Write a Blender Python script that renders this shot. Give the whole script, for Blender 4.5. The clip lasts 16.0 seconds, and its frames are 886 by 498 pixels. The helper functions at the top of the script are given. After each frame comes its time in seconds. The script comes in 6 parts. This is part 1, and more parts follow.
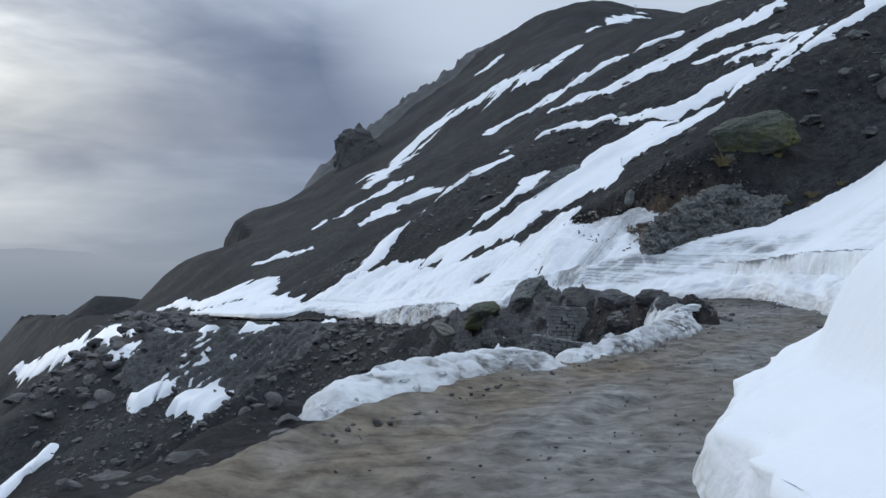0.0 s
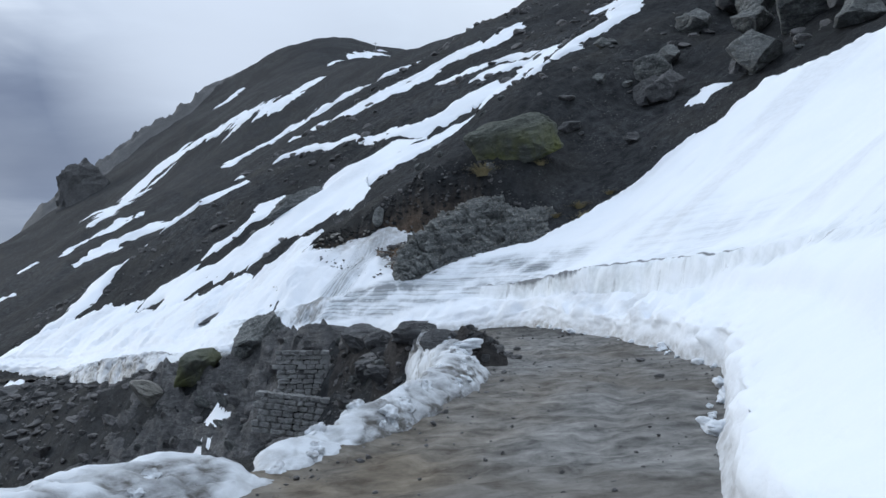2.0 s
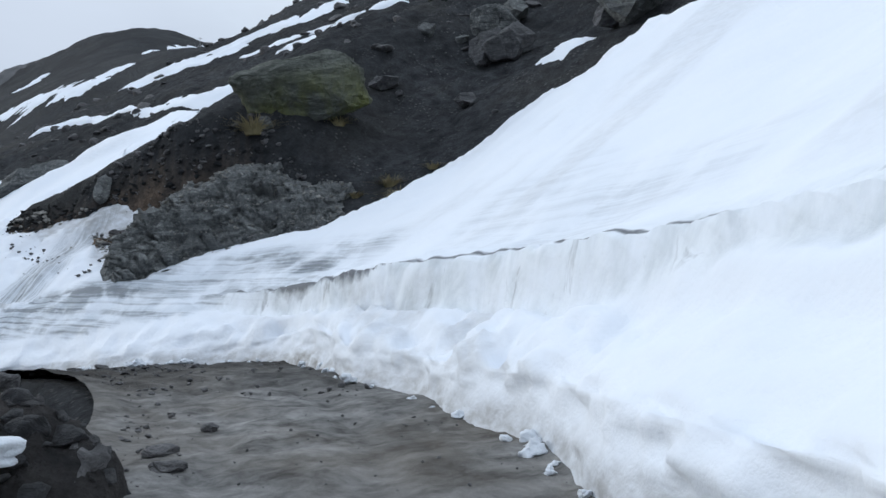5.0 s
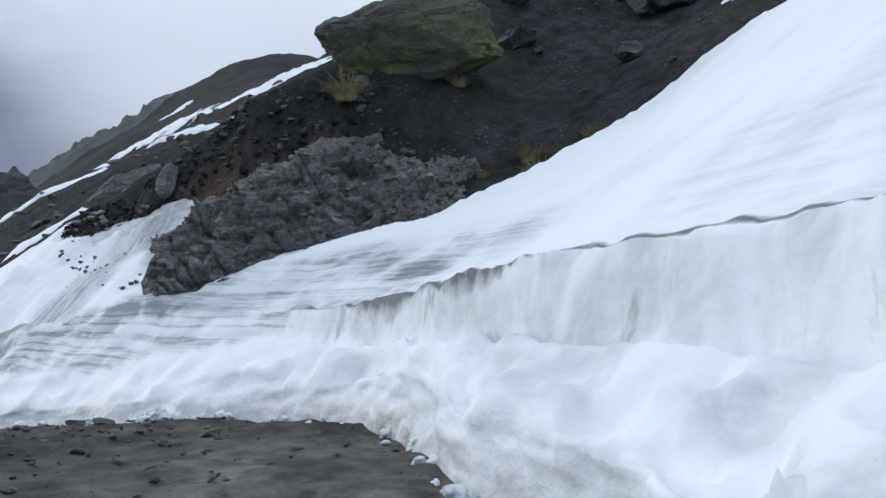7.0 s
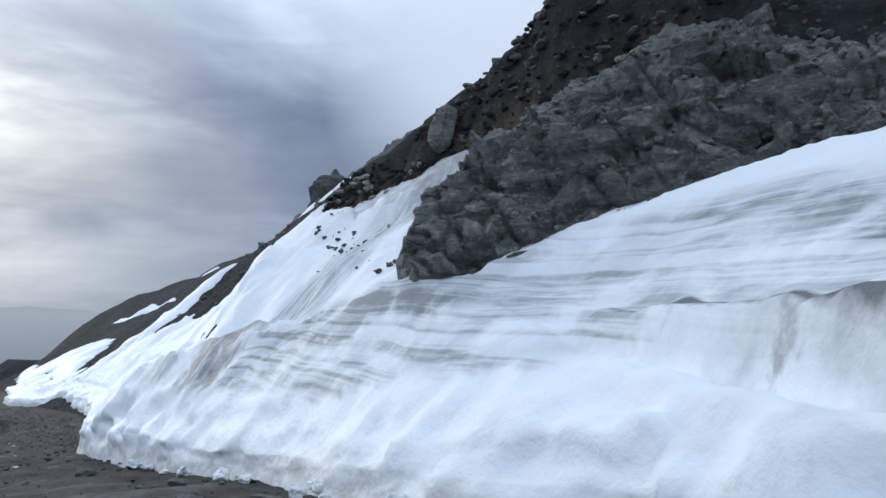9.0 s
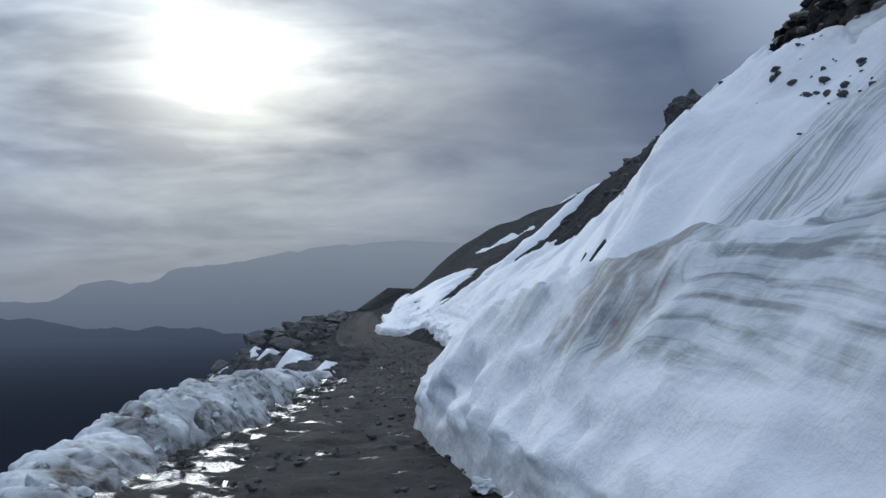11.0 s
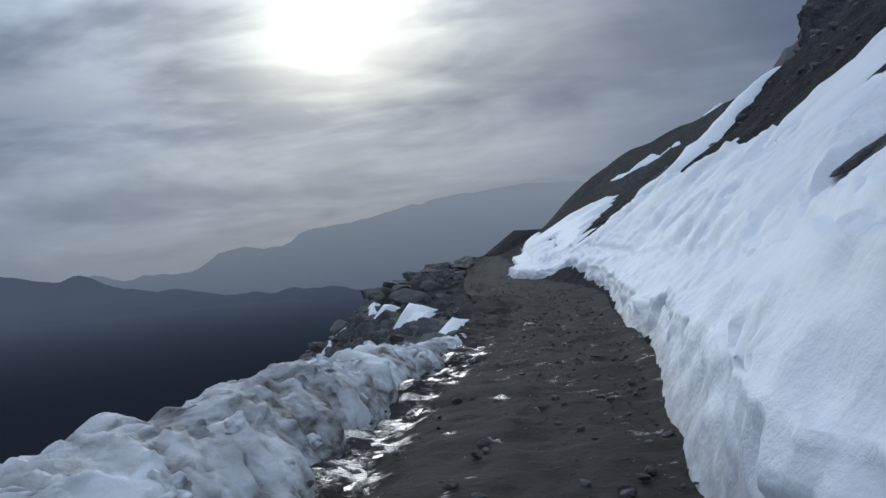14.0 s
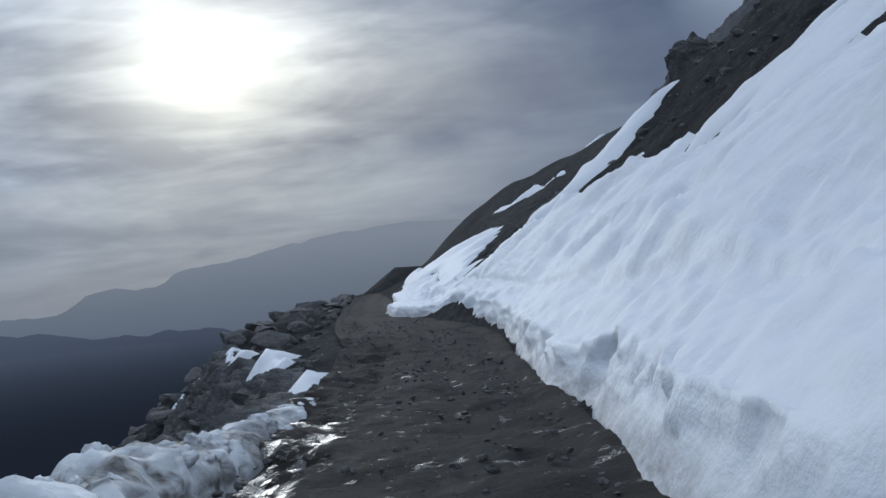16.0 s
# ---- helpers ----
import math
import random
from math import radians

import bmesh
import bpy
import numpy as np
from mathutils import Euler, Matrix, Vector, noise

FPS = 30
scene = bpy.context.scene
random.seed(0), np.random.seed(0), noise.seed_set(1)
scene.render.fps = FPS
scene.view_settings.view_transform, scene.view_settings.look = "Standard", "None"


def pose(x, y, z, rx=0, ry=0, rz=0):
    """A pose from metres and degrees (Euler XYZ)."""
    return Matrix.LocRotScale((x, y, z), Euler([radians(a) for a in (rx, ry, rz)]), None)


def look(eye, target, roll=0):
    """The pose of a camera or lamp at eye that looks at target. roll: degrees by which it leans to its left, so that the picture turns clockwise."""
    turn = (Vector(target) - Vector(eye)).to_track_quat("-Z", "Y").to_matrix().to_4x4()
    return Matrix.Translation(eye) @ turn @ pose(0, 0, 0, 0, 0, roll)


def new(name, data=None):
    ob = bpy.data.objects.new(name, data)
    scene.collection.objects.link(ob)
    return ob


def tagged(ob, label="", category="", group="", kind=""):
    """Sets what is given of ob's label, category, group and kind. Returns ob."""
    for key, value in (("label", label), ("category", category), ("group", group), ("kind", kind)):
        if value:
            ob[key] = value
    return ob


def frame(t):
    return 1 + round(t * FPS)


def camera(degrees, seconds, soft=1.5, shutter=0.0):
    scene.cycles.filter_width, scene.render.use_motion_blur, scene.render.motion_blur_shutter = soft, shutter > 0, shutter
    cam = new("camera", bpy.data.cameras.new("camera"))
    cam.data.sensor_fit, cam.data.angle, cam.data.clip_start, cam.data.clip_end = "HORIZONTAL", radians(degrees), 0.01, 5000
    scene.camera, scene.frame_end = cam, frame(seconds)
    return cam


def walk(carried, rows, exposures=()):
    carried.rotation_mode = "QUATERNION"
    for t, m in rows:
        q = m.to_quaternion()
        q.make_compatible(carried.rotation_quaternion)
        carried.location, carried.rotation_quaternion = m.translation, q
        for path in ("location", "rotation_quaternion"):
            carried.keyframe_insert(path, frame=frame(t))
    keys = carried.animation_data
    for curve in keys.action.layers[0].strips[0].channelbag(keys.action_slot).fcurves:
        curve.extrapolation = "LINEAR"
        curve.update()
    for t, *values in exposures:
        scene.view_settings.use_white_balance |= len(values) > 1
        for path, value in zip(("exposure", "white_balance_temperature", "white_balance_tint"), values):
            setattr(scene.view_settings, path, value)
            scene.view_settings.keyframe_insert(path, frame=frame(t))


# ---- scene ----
cam = camera(54.0, 16.0)
METRES, EYE, TILT, LEAN, TURN = 64.0, 1.75, 0.0, 0.0, 0.0
ROWS = [
    (0.0, 0.0, 0.0, 0.0, 0.02, 2.81, 0.49),
    (0.5, 0.0027, 0.0383, -0.0008, -3.0, 3.24, 1.34),
    (1.0, 0.0083, 0.0712, -0.0011, -6.68, 3.72, 2.77),
    (1.5, 0.0173, 0.108, -0.0005, -11.5, 4.31, 3.35),
    (2.0, 0.0286, 0.1406, -0.0002, -16.18, 4.7, 3.61),
    (2.5, 0.0424, 0.1746, 0.0005, -21.18, 4.87, 3.53),
    (3.0, 0.0587, 0.2047, 0.001, -25.54, 4.82, 3.79),
    (3.5, 0.0757, 0.2344, 0.0024, -28.86, 4.62, 3.1),
    (6.0, 0.1539, 0.3799, 0.0054, -25.48, 5.91, 1.29),
    (6.5, 0.1656, 0.4089, 0.0074, -22.42, 6.2, 1.98),
    (7.0, 0.1753, 0.4412, 0.0087, -19.02, 6.53, 2.0),
    (7.5, 0.1824, 0.4714, 0.0104, -15.59, 7.0, 1.61),
    (8.0, 0.1879, 0.5024, 0.0124, -11.64, 6.41, 1.06),
    (8.5, 0.19, 0.5344, 0.014, -6.37, 6.01, 0.81),
    (9.0, 0.188, 0.567, 0.0154, 0.5, 6.51, 0.81),
    (9.5, 0.1809, 0.5992, 0.0172, 7.77, 6.0, -0.41),
    (10.0, 0.1717, 0.6304, 0.0175, 13.92, 4.07, -0.63),
    (12.5, 0.1037, 0.7662, 0.0111, 31.07, 0.86, 3.23),
    (13.0, 0.0895, 0.7888, 0.0099, 31.82, -0.41, 4.08),
    (13.5, 0.0763, 0.8108, 0.0077, 31.93, -1.34, 5.64),
    (14.0, 0.0648, 0.8305, 0.0056, 31.7, -0.95, 5.37),
    (14.5, 0.0542, 0.8478, 0.0048, 30.56, -0.45, 5.27),
    (15.0, 0.0448, 0.8705, 0.0024, 28.35, -0.88, 6.15),
    (15.5, 0.0317, 0.8942, 0.0014, 26.26, -0.16, 4.84),
    (16.0, 0.0222, 0.92, -0.0003, 23.88, 0.8, 5.96),
]
walk_exposure = [(0.0, -0.18, 5930, 8), (0.4, 0.08, 5930, 8), (3.0, 0.0, 5980, 8), (7.0, -0.02, 6080, 8), (9.0, 0.0, 5850, 8), (10.0, -0.5, 5680, 8), (12.5, -0.72, 5560, 8), (16.0, -0.74, 5640, 8)]
walk(cam, [(t, pose(0, 0, EYE, TILT, LEAN, TURN) @ pose(METRES * x, METRES * y, METRES * z, 90 + pitch, roll, yaw)) for t, x, y, z, yaw, pitch, roll in ROWS], walk_exposure)

# ---- light: a low sun behind cloud, ahead and to the valley side ----
SUN_AZ, SUN_EL = 38.0, 13.7
sun_dir = Vector((-math.sin(radians(SUN_AZ)) * math.cos(radians(SUN_EL)), math.cos(radians(SUN_AZ)) * math.cos(radians(SUN_EL)), math.sin(radians(SUN_EL))))
sun_data = bpy.data.lights.new("sun", "SUN")
sun_data.energy, sun_data.angle, sun_data.color = 1.0, radians(24), (1.0, 0.95, 0.86)
sun = new("sun", sun_data)
sun.matrix_world = look(Vector((0, 0, 80)) + sun_dir * 50, Vector((0, 0, 80)))

# ---- sky: broken cloud, brighter round the hidden sun ----
world = bpy.data.worlds.new("world")
scene.world = world
world.use_nodes = True


class Nodes:
    """Short hand for a node tree."""
    def __init__(self, tree):
        self.tree = tree
        tree.nodes.clear()

    def add(self, kind, _out=0, **given):
        node = self.tree.nodes.new(kind)
        for key, value in given.items():
            if key.startswith("i_"):
                k = key[2:]
                socket = node.inputs[int(k) if k.isdigit() else k.replace("_", " ")]
                if isinstance(value, bpy.types.NodeSocket):
                    self.tree.links.new(value, socket)
                else:
                    socket.default_value = value
            elif key == "operation":
                node.operation = value
            elif key == "blend_type":
                node.blend_type = value
            elif key == "data_type":
                node.data_type = value
            elif key == "attribute_name":
                node.attribute_name = value
            elif key == "feature":
                node.feature = value
        return node.outputs[_out]

    def math(self, op, a, b=0.0, c=0.0):
        return self.add("ShaderNodeMath", operation=op, i_0=a, i_1=b, i_2=c)

    def noise(self, vec, scale, detail=5.0, rough=0.55, dist=0.0):
        return self.add("ShaderNodeTexNoise", i_Vector=vec, i_Scale=scale, i_Detail=detail, i_Roughness=rough, i_Distortion=dist)

    def ramp(self, fac, *stops):
        node = self.tree.nodes.new("ShaderNodeValToRGB")
        self.tree.links.new(fac, node.inputs[0])
        ramp = node.color_ramp
        while len(ramp.elements) < len(stops):
            ramp.elements.new(0.5)
        for el, (at, col) in zip(ramp.elements, stops):
            el.position = at
            el.color = (*(col if isinstance(col, tuple) else (col, col, col)), 1)
        return node.outputs[0]

    def mix(self, fac, a, b, blend="MIX"):
        node = self.tree.nodes.new("ShaderNodeMix")
        node.data_type, node.blend_type = "RGBA", blend
        for socket, value in ((node.inputs[0], fac), (node.inputs[6], a), (node.inputs[7], b)):
            if isinstance(value, bpy.types.NodeSocket):
                self.tree.links.new(value, socket)
            elif isinstance(value, tuple):
                socket.default_value = (*value, 1)
            else:
                socket.default_value = value
        return node.outputs[2]

    def scaled(self, vec, sx, sy, sz):
        node = self.tree.nodes.new("ShaderNodeMapping")
        self.tree.links.new(vec, node.inputs[0])
        node.inputs["Scale"].default_value = (sx, sy, sz)
        return node.outputs[0]


def build_sky():
    n = Nodes(world.node_tree)
    way = n.add("ShaderNodeTexCoord", 0)
    sky_node = n.tree.nodes.new("ShaderNodeTexSky")
    sky_node.sky_type, sky_node.sun_disc = "NISHITA", False
    sky_node.sun_elevation, sky_node.sun_rotation = radians(SUN_EL), radians(-SUN_AZ)
    blue = n.mix(1.0, sky_node.outputs[0], (0.1, 0.1, 0.1), "MULTIPLY")
    up = n.add("ShaderNodeSeparateXYZ", 2, i_0=way)
    # the cloud sheet lies flat overhead, so it draws out into long level bars towards the skyline
    near = n.math("DIVIDE", 1.0, n.math("ADD", n.math("MAXIMUM", up, 0.0), 0.16))
    deck = n.add("ShaderNodeVectorMath", 0, operation="SCALE", i_0=n.scaled(way, 1.0, 1.0, 0.3), i_Scale=near)
    puffs = n.noise(deck, 1.05, 5.0, 0.5, 0.5)
    bars = n.noise(n.scaled(way, 1.0, 1.0, 5.5), 2.1, 5.0, 0.5, 0.6)
    wisps = n.noise(n.scaled(way, 1.0, 1.0, 4.0), 7.0, 5.0, 0.55, 0.8)
    level = n.add("ShaderNodeMapRange", 0, i_0=up, i_1=0.34, i_2=0.12)
    amount = n.math("ADD", n.math("MULTIPLY", puffs, n.math("SUBTRACT", 0.9, n.math("MULTIPLY", level, 0.55))), n.math("MULTIPLY", bars, n.math("MULTIPLY", level, 0.45)))
    amount = n.math("ADD", n.math("MULTIPLY", amount, 0.96), n.math("MULTIPLY", wisps, 0.13))
    cloud = n.ramp(amount, (0.38, (0.125, 0.165, 0.265)), (0.46, (0.225, 0.28, 0.395)), (0.53, (0.42, 0.48, 0.595)), (0.62, (0.76, 0.82, 0.92)))
    # thinner and lighter overhead and over the hill, grey mist at the skyline
    high = n.add("ShaderNodeMapRange", 0, i_0=up, i_1=0.26, i_2=0.52)
    cloud = n.mix(n.math("MULTIPLY", high, 0.8), cloud, (1.2, 1.27, 1.38))
    east = n.add("ShaderNodeVectorMath", 1, operation="DOT_PRODUCT", i_0=way, i_1=(0.9, 0.3, 0.3))
    thin = n.add("ShaderNodeMapRange", 0, i_0=east, i_1=0.24, i_2=0.7)
    cloud = n.mix(n.math("MULTIPLY", thin, 0.75), cloud, (0.86, 0.91, 0.97))
    # unseen sky behind the view, brightened as added fill light for the scarp
    south = n.add("ShaderNodeVectorMath", 1, operation="DOT_PRODUCT", i_0=way, i_1=(0.5, -0.75, 0.35))
    south_fill = n.add("ShaderNodeMapRange", 0, i_0=south, i_1=0.05, i_2=0.8)
    cloud = n.mix(n.math("MULTIPLY", south_fill, 0.85), cloud, (0.95, 1.02, 1.12))
    def lobe(bearing, rise, wide, strength):
        a, e = radians(bearing), radians(rise)
        near_it = n.add("ShaderNodeVectorMath", 1, operation="DOT_PRODUCT", i_0=way, i_1=(-math.sin(a) * math.cos(e), math.cos(a) * math.cos(e), math.sin(e)))
        return n.math("MULTIPLY", n.add("ShaderNodeMapRange", 0, i_0=near_it, i_1=math.cos(radians(wide)), i_2=1.0), strength)

    # heavier cloud between the sun and the hill, thinner puffs on the valley side
    cloud = n.mix(lobe(16, 9, 16, 0.75), cloud, (0.17, 0.21, 0.31))
    cloud = n.mix(lobe(-3, 17, 11, 0.75), cloud, (0.72, 0.77, 0.86))
    cloud = n.mix(n.math("MULTIPLY", lobe(54, 14, 16, 0.9), n.ramp(puffs, (0.42, 0.2), (0.58, 1.0))), cloud, (0.8, 0.88, 1.02))
    # a dark bar of cloud hangs level over a paler band
    def bar(at, wide, strength):
        q = n.math("DIVIDE", n.math("SUBTRACT", up, n.math("ADD", at - 0.05, n.math("MULTIPLY", bars, 0.1))), wide)
        return n.math("MULTIPLY", n.math("EXPONENT", n.math("MULTIPLY", n.math("MULTIPLY", q, q), -1.0)), strength)

    cloud = n.mix(bar(0.185, 0.05, 0.62), cloud, (0.16, 0.195, 0.28))
    cloud = n.mix(n.math("MULTIPLY", bar(0.095, 0.035, 0.5), lobe(40, 6, 34, 1.0)), cloud, (0.52, 0.55, 0.585))
    low = n.add("ShaderNodeMapRange", 0, i_0=up, i_1=0.14, i_2=0.0)
    cloud = n.mix(n.math("MULTIPLY", low, 0.95), cloud, (0.295, 0.33, 0.385))
    # the hidden sun: a wide bright break in the cloud, its light fading out in mist below
    off = n.scaled(n.add("ShaderNodeVectorMath", 0, operation="SUBTRACT", i_0=way, i_1=tuple(sun_dir)), 1.0, 1.0, 1.3)
    away = n.add("ShaderNodeVectorMath", 1, operation="LENGTH", i_0=off)

    def halo(width, strength):
        q = n.math("DIVIDE", away, width)
        return n.math("MULTIPLY", n.math("EXPONENT", n.math("MULTIPLY", n.math("MULTIPLY", q, q), -1.0)), strength)

    veil = n.ramp(amount, (0.40, 0.35), (0.58, 1.4))
    glow = n.math("ADD", halo(0.09, 1.1), n.math("MULTIPLY", n.math("ADD", halo(0.17, 0.9), halo(0.32, 0.3)), veil))
    bright = n.add("ShaderNodeVectorMath", 0, operation="SCALE", i_0=(1.1, 0.98, 0.72), i_Scale=n.math("ADD", glow, halo(0.5, 0.1)))
    colour = n.mix(1.0, n.mix(0.99, blue, cloud), bright, "ADD")
    back = n.tree.nodes.new("ShaderNodeBackground")
    n.tree.links.new(colour, back.inputs[0])
    back.inputs[1].default_value = 1.0
    out = n.tree.nodes.new("ShaderNodeOutputWorld")
    n.tree.links.new(back.outputs[0], out.inputs[0])


build_sky()


# ---- materials ----
def material(name):
    m = bpy.data.materials.new(name)
    m.use_nodes = True
    n = Nodes(m.node_tree)
    bsdf = n.tree.nodes.new("ShaderNodeBsdfPrincipled")
    out = n.tree.nodes.new("ShaderNodeOutputMaterial")
    n.tree.links.new(bsdf.outputs[0], out.inputs[0])
    return m, n, bsdf


def finish(n, bsdf, colour, rough, height=None, strength=0.5, dist=0.05, spec=0.4):
    for socket, value in (("Base Color", colour), ("Roughness", rough), ("Specular IOR Level", spec)):
        if isinstance(value, bpy.types.NodeSocket):
            n.tree.links.new(value, bsdf.inputs[socket])
        else:
            bsdf.inputs[socket].default_value = (*value, 1) if isinstance(value, tuple) else value
    if height is not None:
        bump = n.add("ShaderNodeBump", 0, i_Strength=strength, i_Distance=dist, i_Height=height)
        n.tree.links.new(bump, bsdf.inputs["Normal"])


def place_of(n):
    return n.add("ShaderNodeNewGeometry", 0)


def make_snow(name, clean, shade, dirt_colour, bump=0.36):
    """Old snow with grime; layers of the mesh say where thin dirt lines, bare ice and the painted shade of cracks show.
    """
    m, n, b = material(name)
    p = place_of(n)
    dirt = n.add("ShaderNodeAttribute", 2, attribute_name="dirt")
    lines = n.add("ShaderNodeAttribute", 2, attribute_name="lines")
    layer = n.add("ShaderNodeAttribute", 2, attribute_name="layer")
    ice = n.add("ShaderNodeAttribute", 2, attribute_name="ice")
    lip = n.add("ShaderNodeAttribute", 2, attribute_name="lip")
    big = n.noise(p, 0.5, 4)
    grain = n.noise(p, 7.0, 5, 0.6)
    white = n.mix(big, shade, clean)
    # bare ice: grey-blue, streaked by meltwater
    melt = n.noise(n.scaled(p, 1, 1, 0.5), 1.5, 7, 0.62, 0.5)
    glass = n.mix(n.ramp(melt, (0.36, 0.0), (0.6, 1.0)), (0.55, 0.595, 0.63), (0.78, 0.82, 0.85))
    white = n.mix(n.math("MULTIPLY", ice, n.ramp(n.noise(p, 1.1, 5, 0.6), (0.36, 0.15), (0.6, 1.0))), white, glass)
    # dark spots painted on the ice as the shade inside hollows
    hollow_shade = n.math("MULTIPLY", ice, n.ramp(n.noise(n.scaled(p, 1, 1, 0.4), 1.5, 5, 0.6, 0.5), (0.60, 0.0), (0.68, 0.5)))
    white = n.mix(hollow_shade, white, (0.13, 0.14, 0.15))
    # layers of old dirt cut open
    across = n.add("ShaderNodeCombineXYZ", 0, i_0=n.math("MULTIPLY", layer, 9.0), i_1=n.math("MULTIPLY", n.noise(p, 0.35, 3, 0.5), 2.2), i_2=0.0)
    band = n.ramp(n.noise(across, 1.0, 6, 0.62, 0.2), (0.45, 0.0), (0.58, 1.0))
    broken = n.ramp(n.noise(p, 0.75, 5, 0.62, 0.4), (0.38, 0.22), (0.58, 1.0))
    white = n.mix(n.math("MULTIPLY", n.math("MULTIPLY", lines, broken), 0.75), white, (0.42, 0.465, 0.51))
    band = n.math("MINIMUM", n.math("MULTIPLY", n.math("MULTIPLY", band, broken), lines), 0.9)
    patchy = n.ramp(n.noise(n.scaled(p, 1, 1, 2.2), 2.6, 6, 0.62, 0.4), (0.36, 0.0), (0.66, 1.0))
    fac = n.math("MULTIPLY", dirt, n.math("ADD", 0.4, n.math("MULTIPLY", patchy, 0.75)))
    speck = n.ramp(n.noise(p, 14.0, 4, 0.7), (0.66, 0.0), (0.74, 1.0))
    fac = n.math("MINIMUM", n.math("ADD", fac, n.math("MULTIPLY", speck, n.math("MULTIPLY", dirt, 0.6))), 1.0)
    colour = n.mix(band, white, (0.17, 0.187, 0.205))
    colour = n.mix(fac, colour, dirt_colour)
    # the gap under the lip, its shade painted into the colour
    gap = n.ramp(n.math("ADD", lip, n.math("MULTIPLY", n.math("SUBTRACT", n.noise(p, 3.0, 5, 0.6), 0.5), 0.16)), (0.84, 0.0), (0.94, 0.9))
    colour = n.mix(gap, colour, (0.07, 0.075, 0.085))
    height = n.math("ADD", n.math("MULTIPLY", grain, 0.9), n.math("MULTIPLY", n.noise(p, 2.5, 5, 0.6), 1.1))
    height = n.math("SUBTRACT", n.math("SUBTRACT", height, n.math("MULTIPLY", band, 0.1)), n.math("MULTIPLY", gap, 0.8))
    finish(n, b, colour, 0.6, height, bump, 0.06, 0.3)
    return m


def make_soil(name, dark, mid, pale, scale=1.0, bump=0.9):
    """Bare hill ground: earth with grit, moss tints and pale stones."""
    m, n, b = material(name)
    p = place_of(n)
    big = n.noise(p, 0.22 * scale, 6, 0.6, 0.3)
    medium = n.noise(p, 1.7 * scale, 7, 0.65)
    fine = n.noise(p, 11 * scale, 6, 0.7)
    colour = n.mix(n.ramp(medium, (0.34, 0.0), (0.68, 1.0)), dark, mid)
    colour = n.mix(n.math("MULTIPLY", n.ramp(big, (0.48, 0.0), (0.68, 1.0)), 0.5), colour, (0.078, 0.075, 0.066))
    grit = n.add("ShaderNodeTexVoronoi", 0, i_Vector=p, i_Scale=5.0 * scale, i_Randomness=1.0)
    stone = n.math("MULTIPLY", n.ramp(grit, (0.16, 1.0), (0.3, 0.0)), n.ramp(n.noise(p, 0.9 * scale, 4), (0.47, 0.0), (0.62, 1.0)))
    colour = n.mix(n.math("MULTIPLY", stone, 0.75), colour, pale)
    wide = n.noise(p, 0.045 * scale, 5, 0.6, 0.5)
    colour = n.mix(n.ramp(wide, (0.42, 0.55), (0.6, 0.0)), colour, dark)
    earth = n.add("ShaderNodeAttribute", 2, attribute_name="earth")
    brown = n.mix(n.ramp(medium, (0.35, 0.0), (0.65, 1.0)), (0.065, 0.049, 0.038), (0.3, 0.215, 0.15))
    colour = n.mix(earth, colour, brown)
    colour = n.mix(n.ramp(fine, (0.3, 0.55), (0.7, 0.0)), colour, (0.015, 0.014, 0.013))
    height = n.math("ADD", n.math("ADD", n.math("MULTIPLY", fine, 0.35), medium), n.math("MULTIPLY", stone, 0.35))
    finish(n, b, colour, 0.95, height, bump, 0.25, 0.08)
    return m


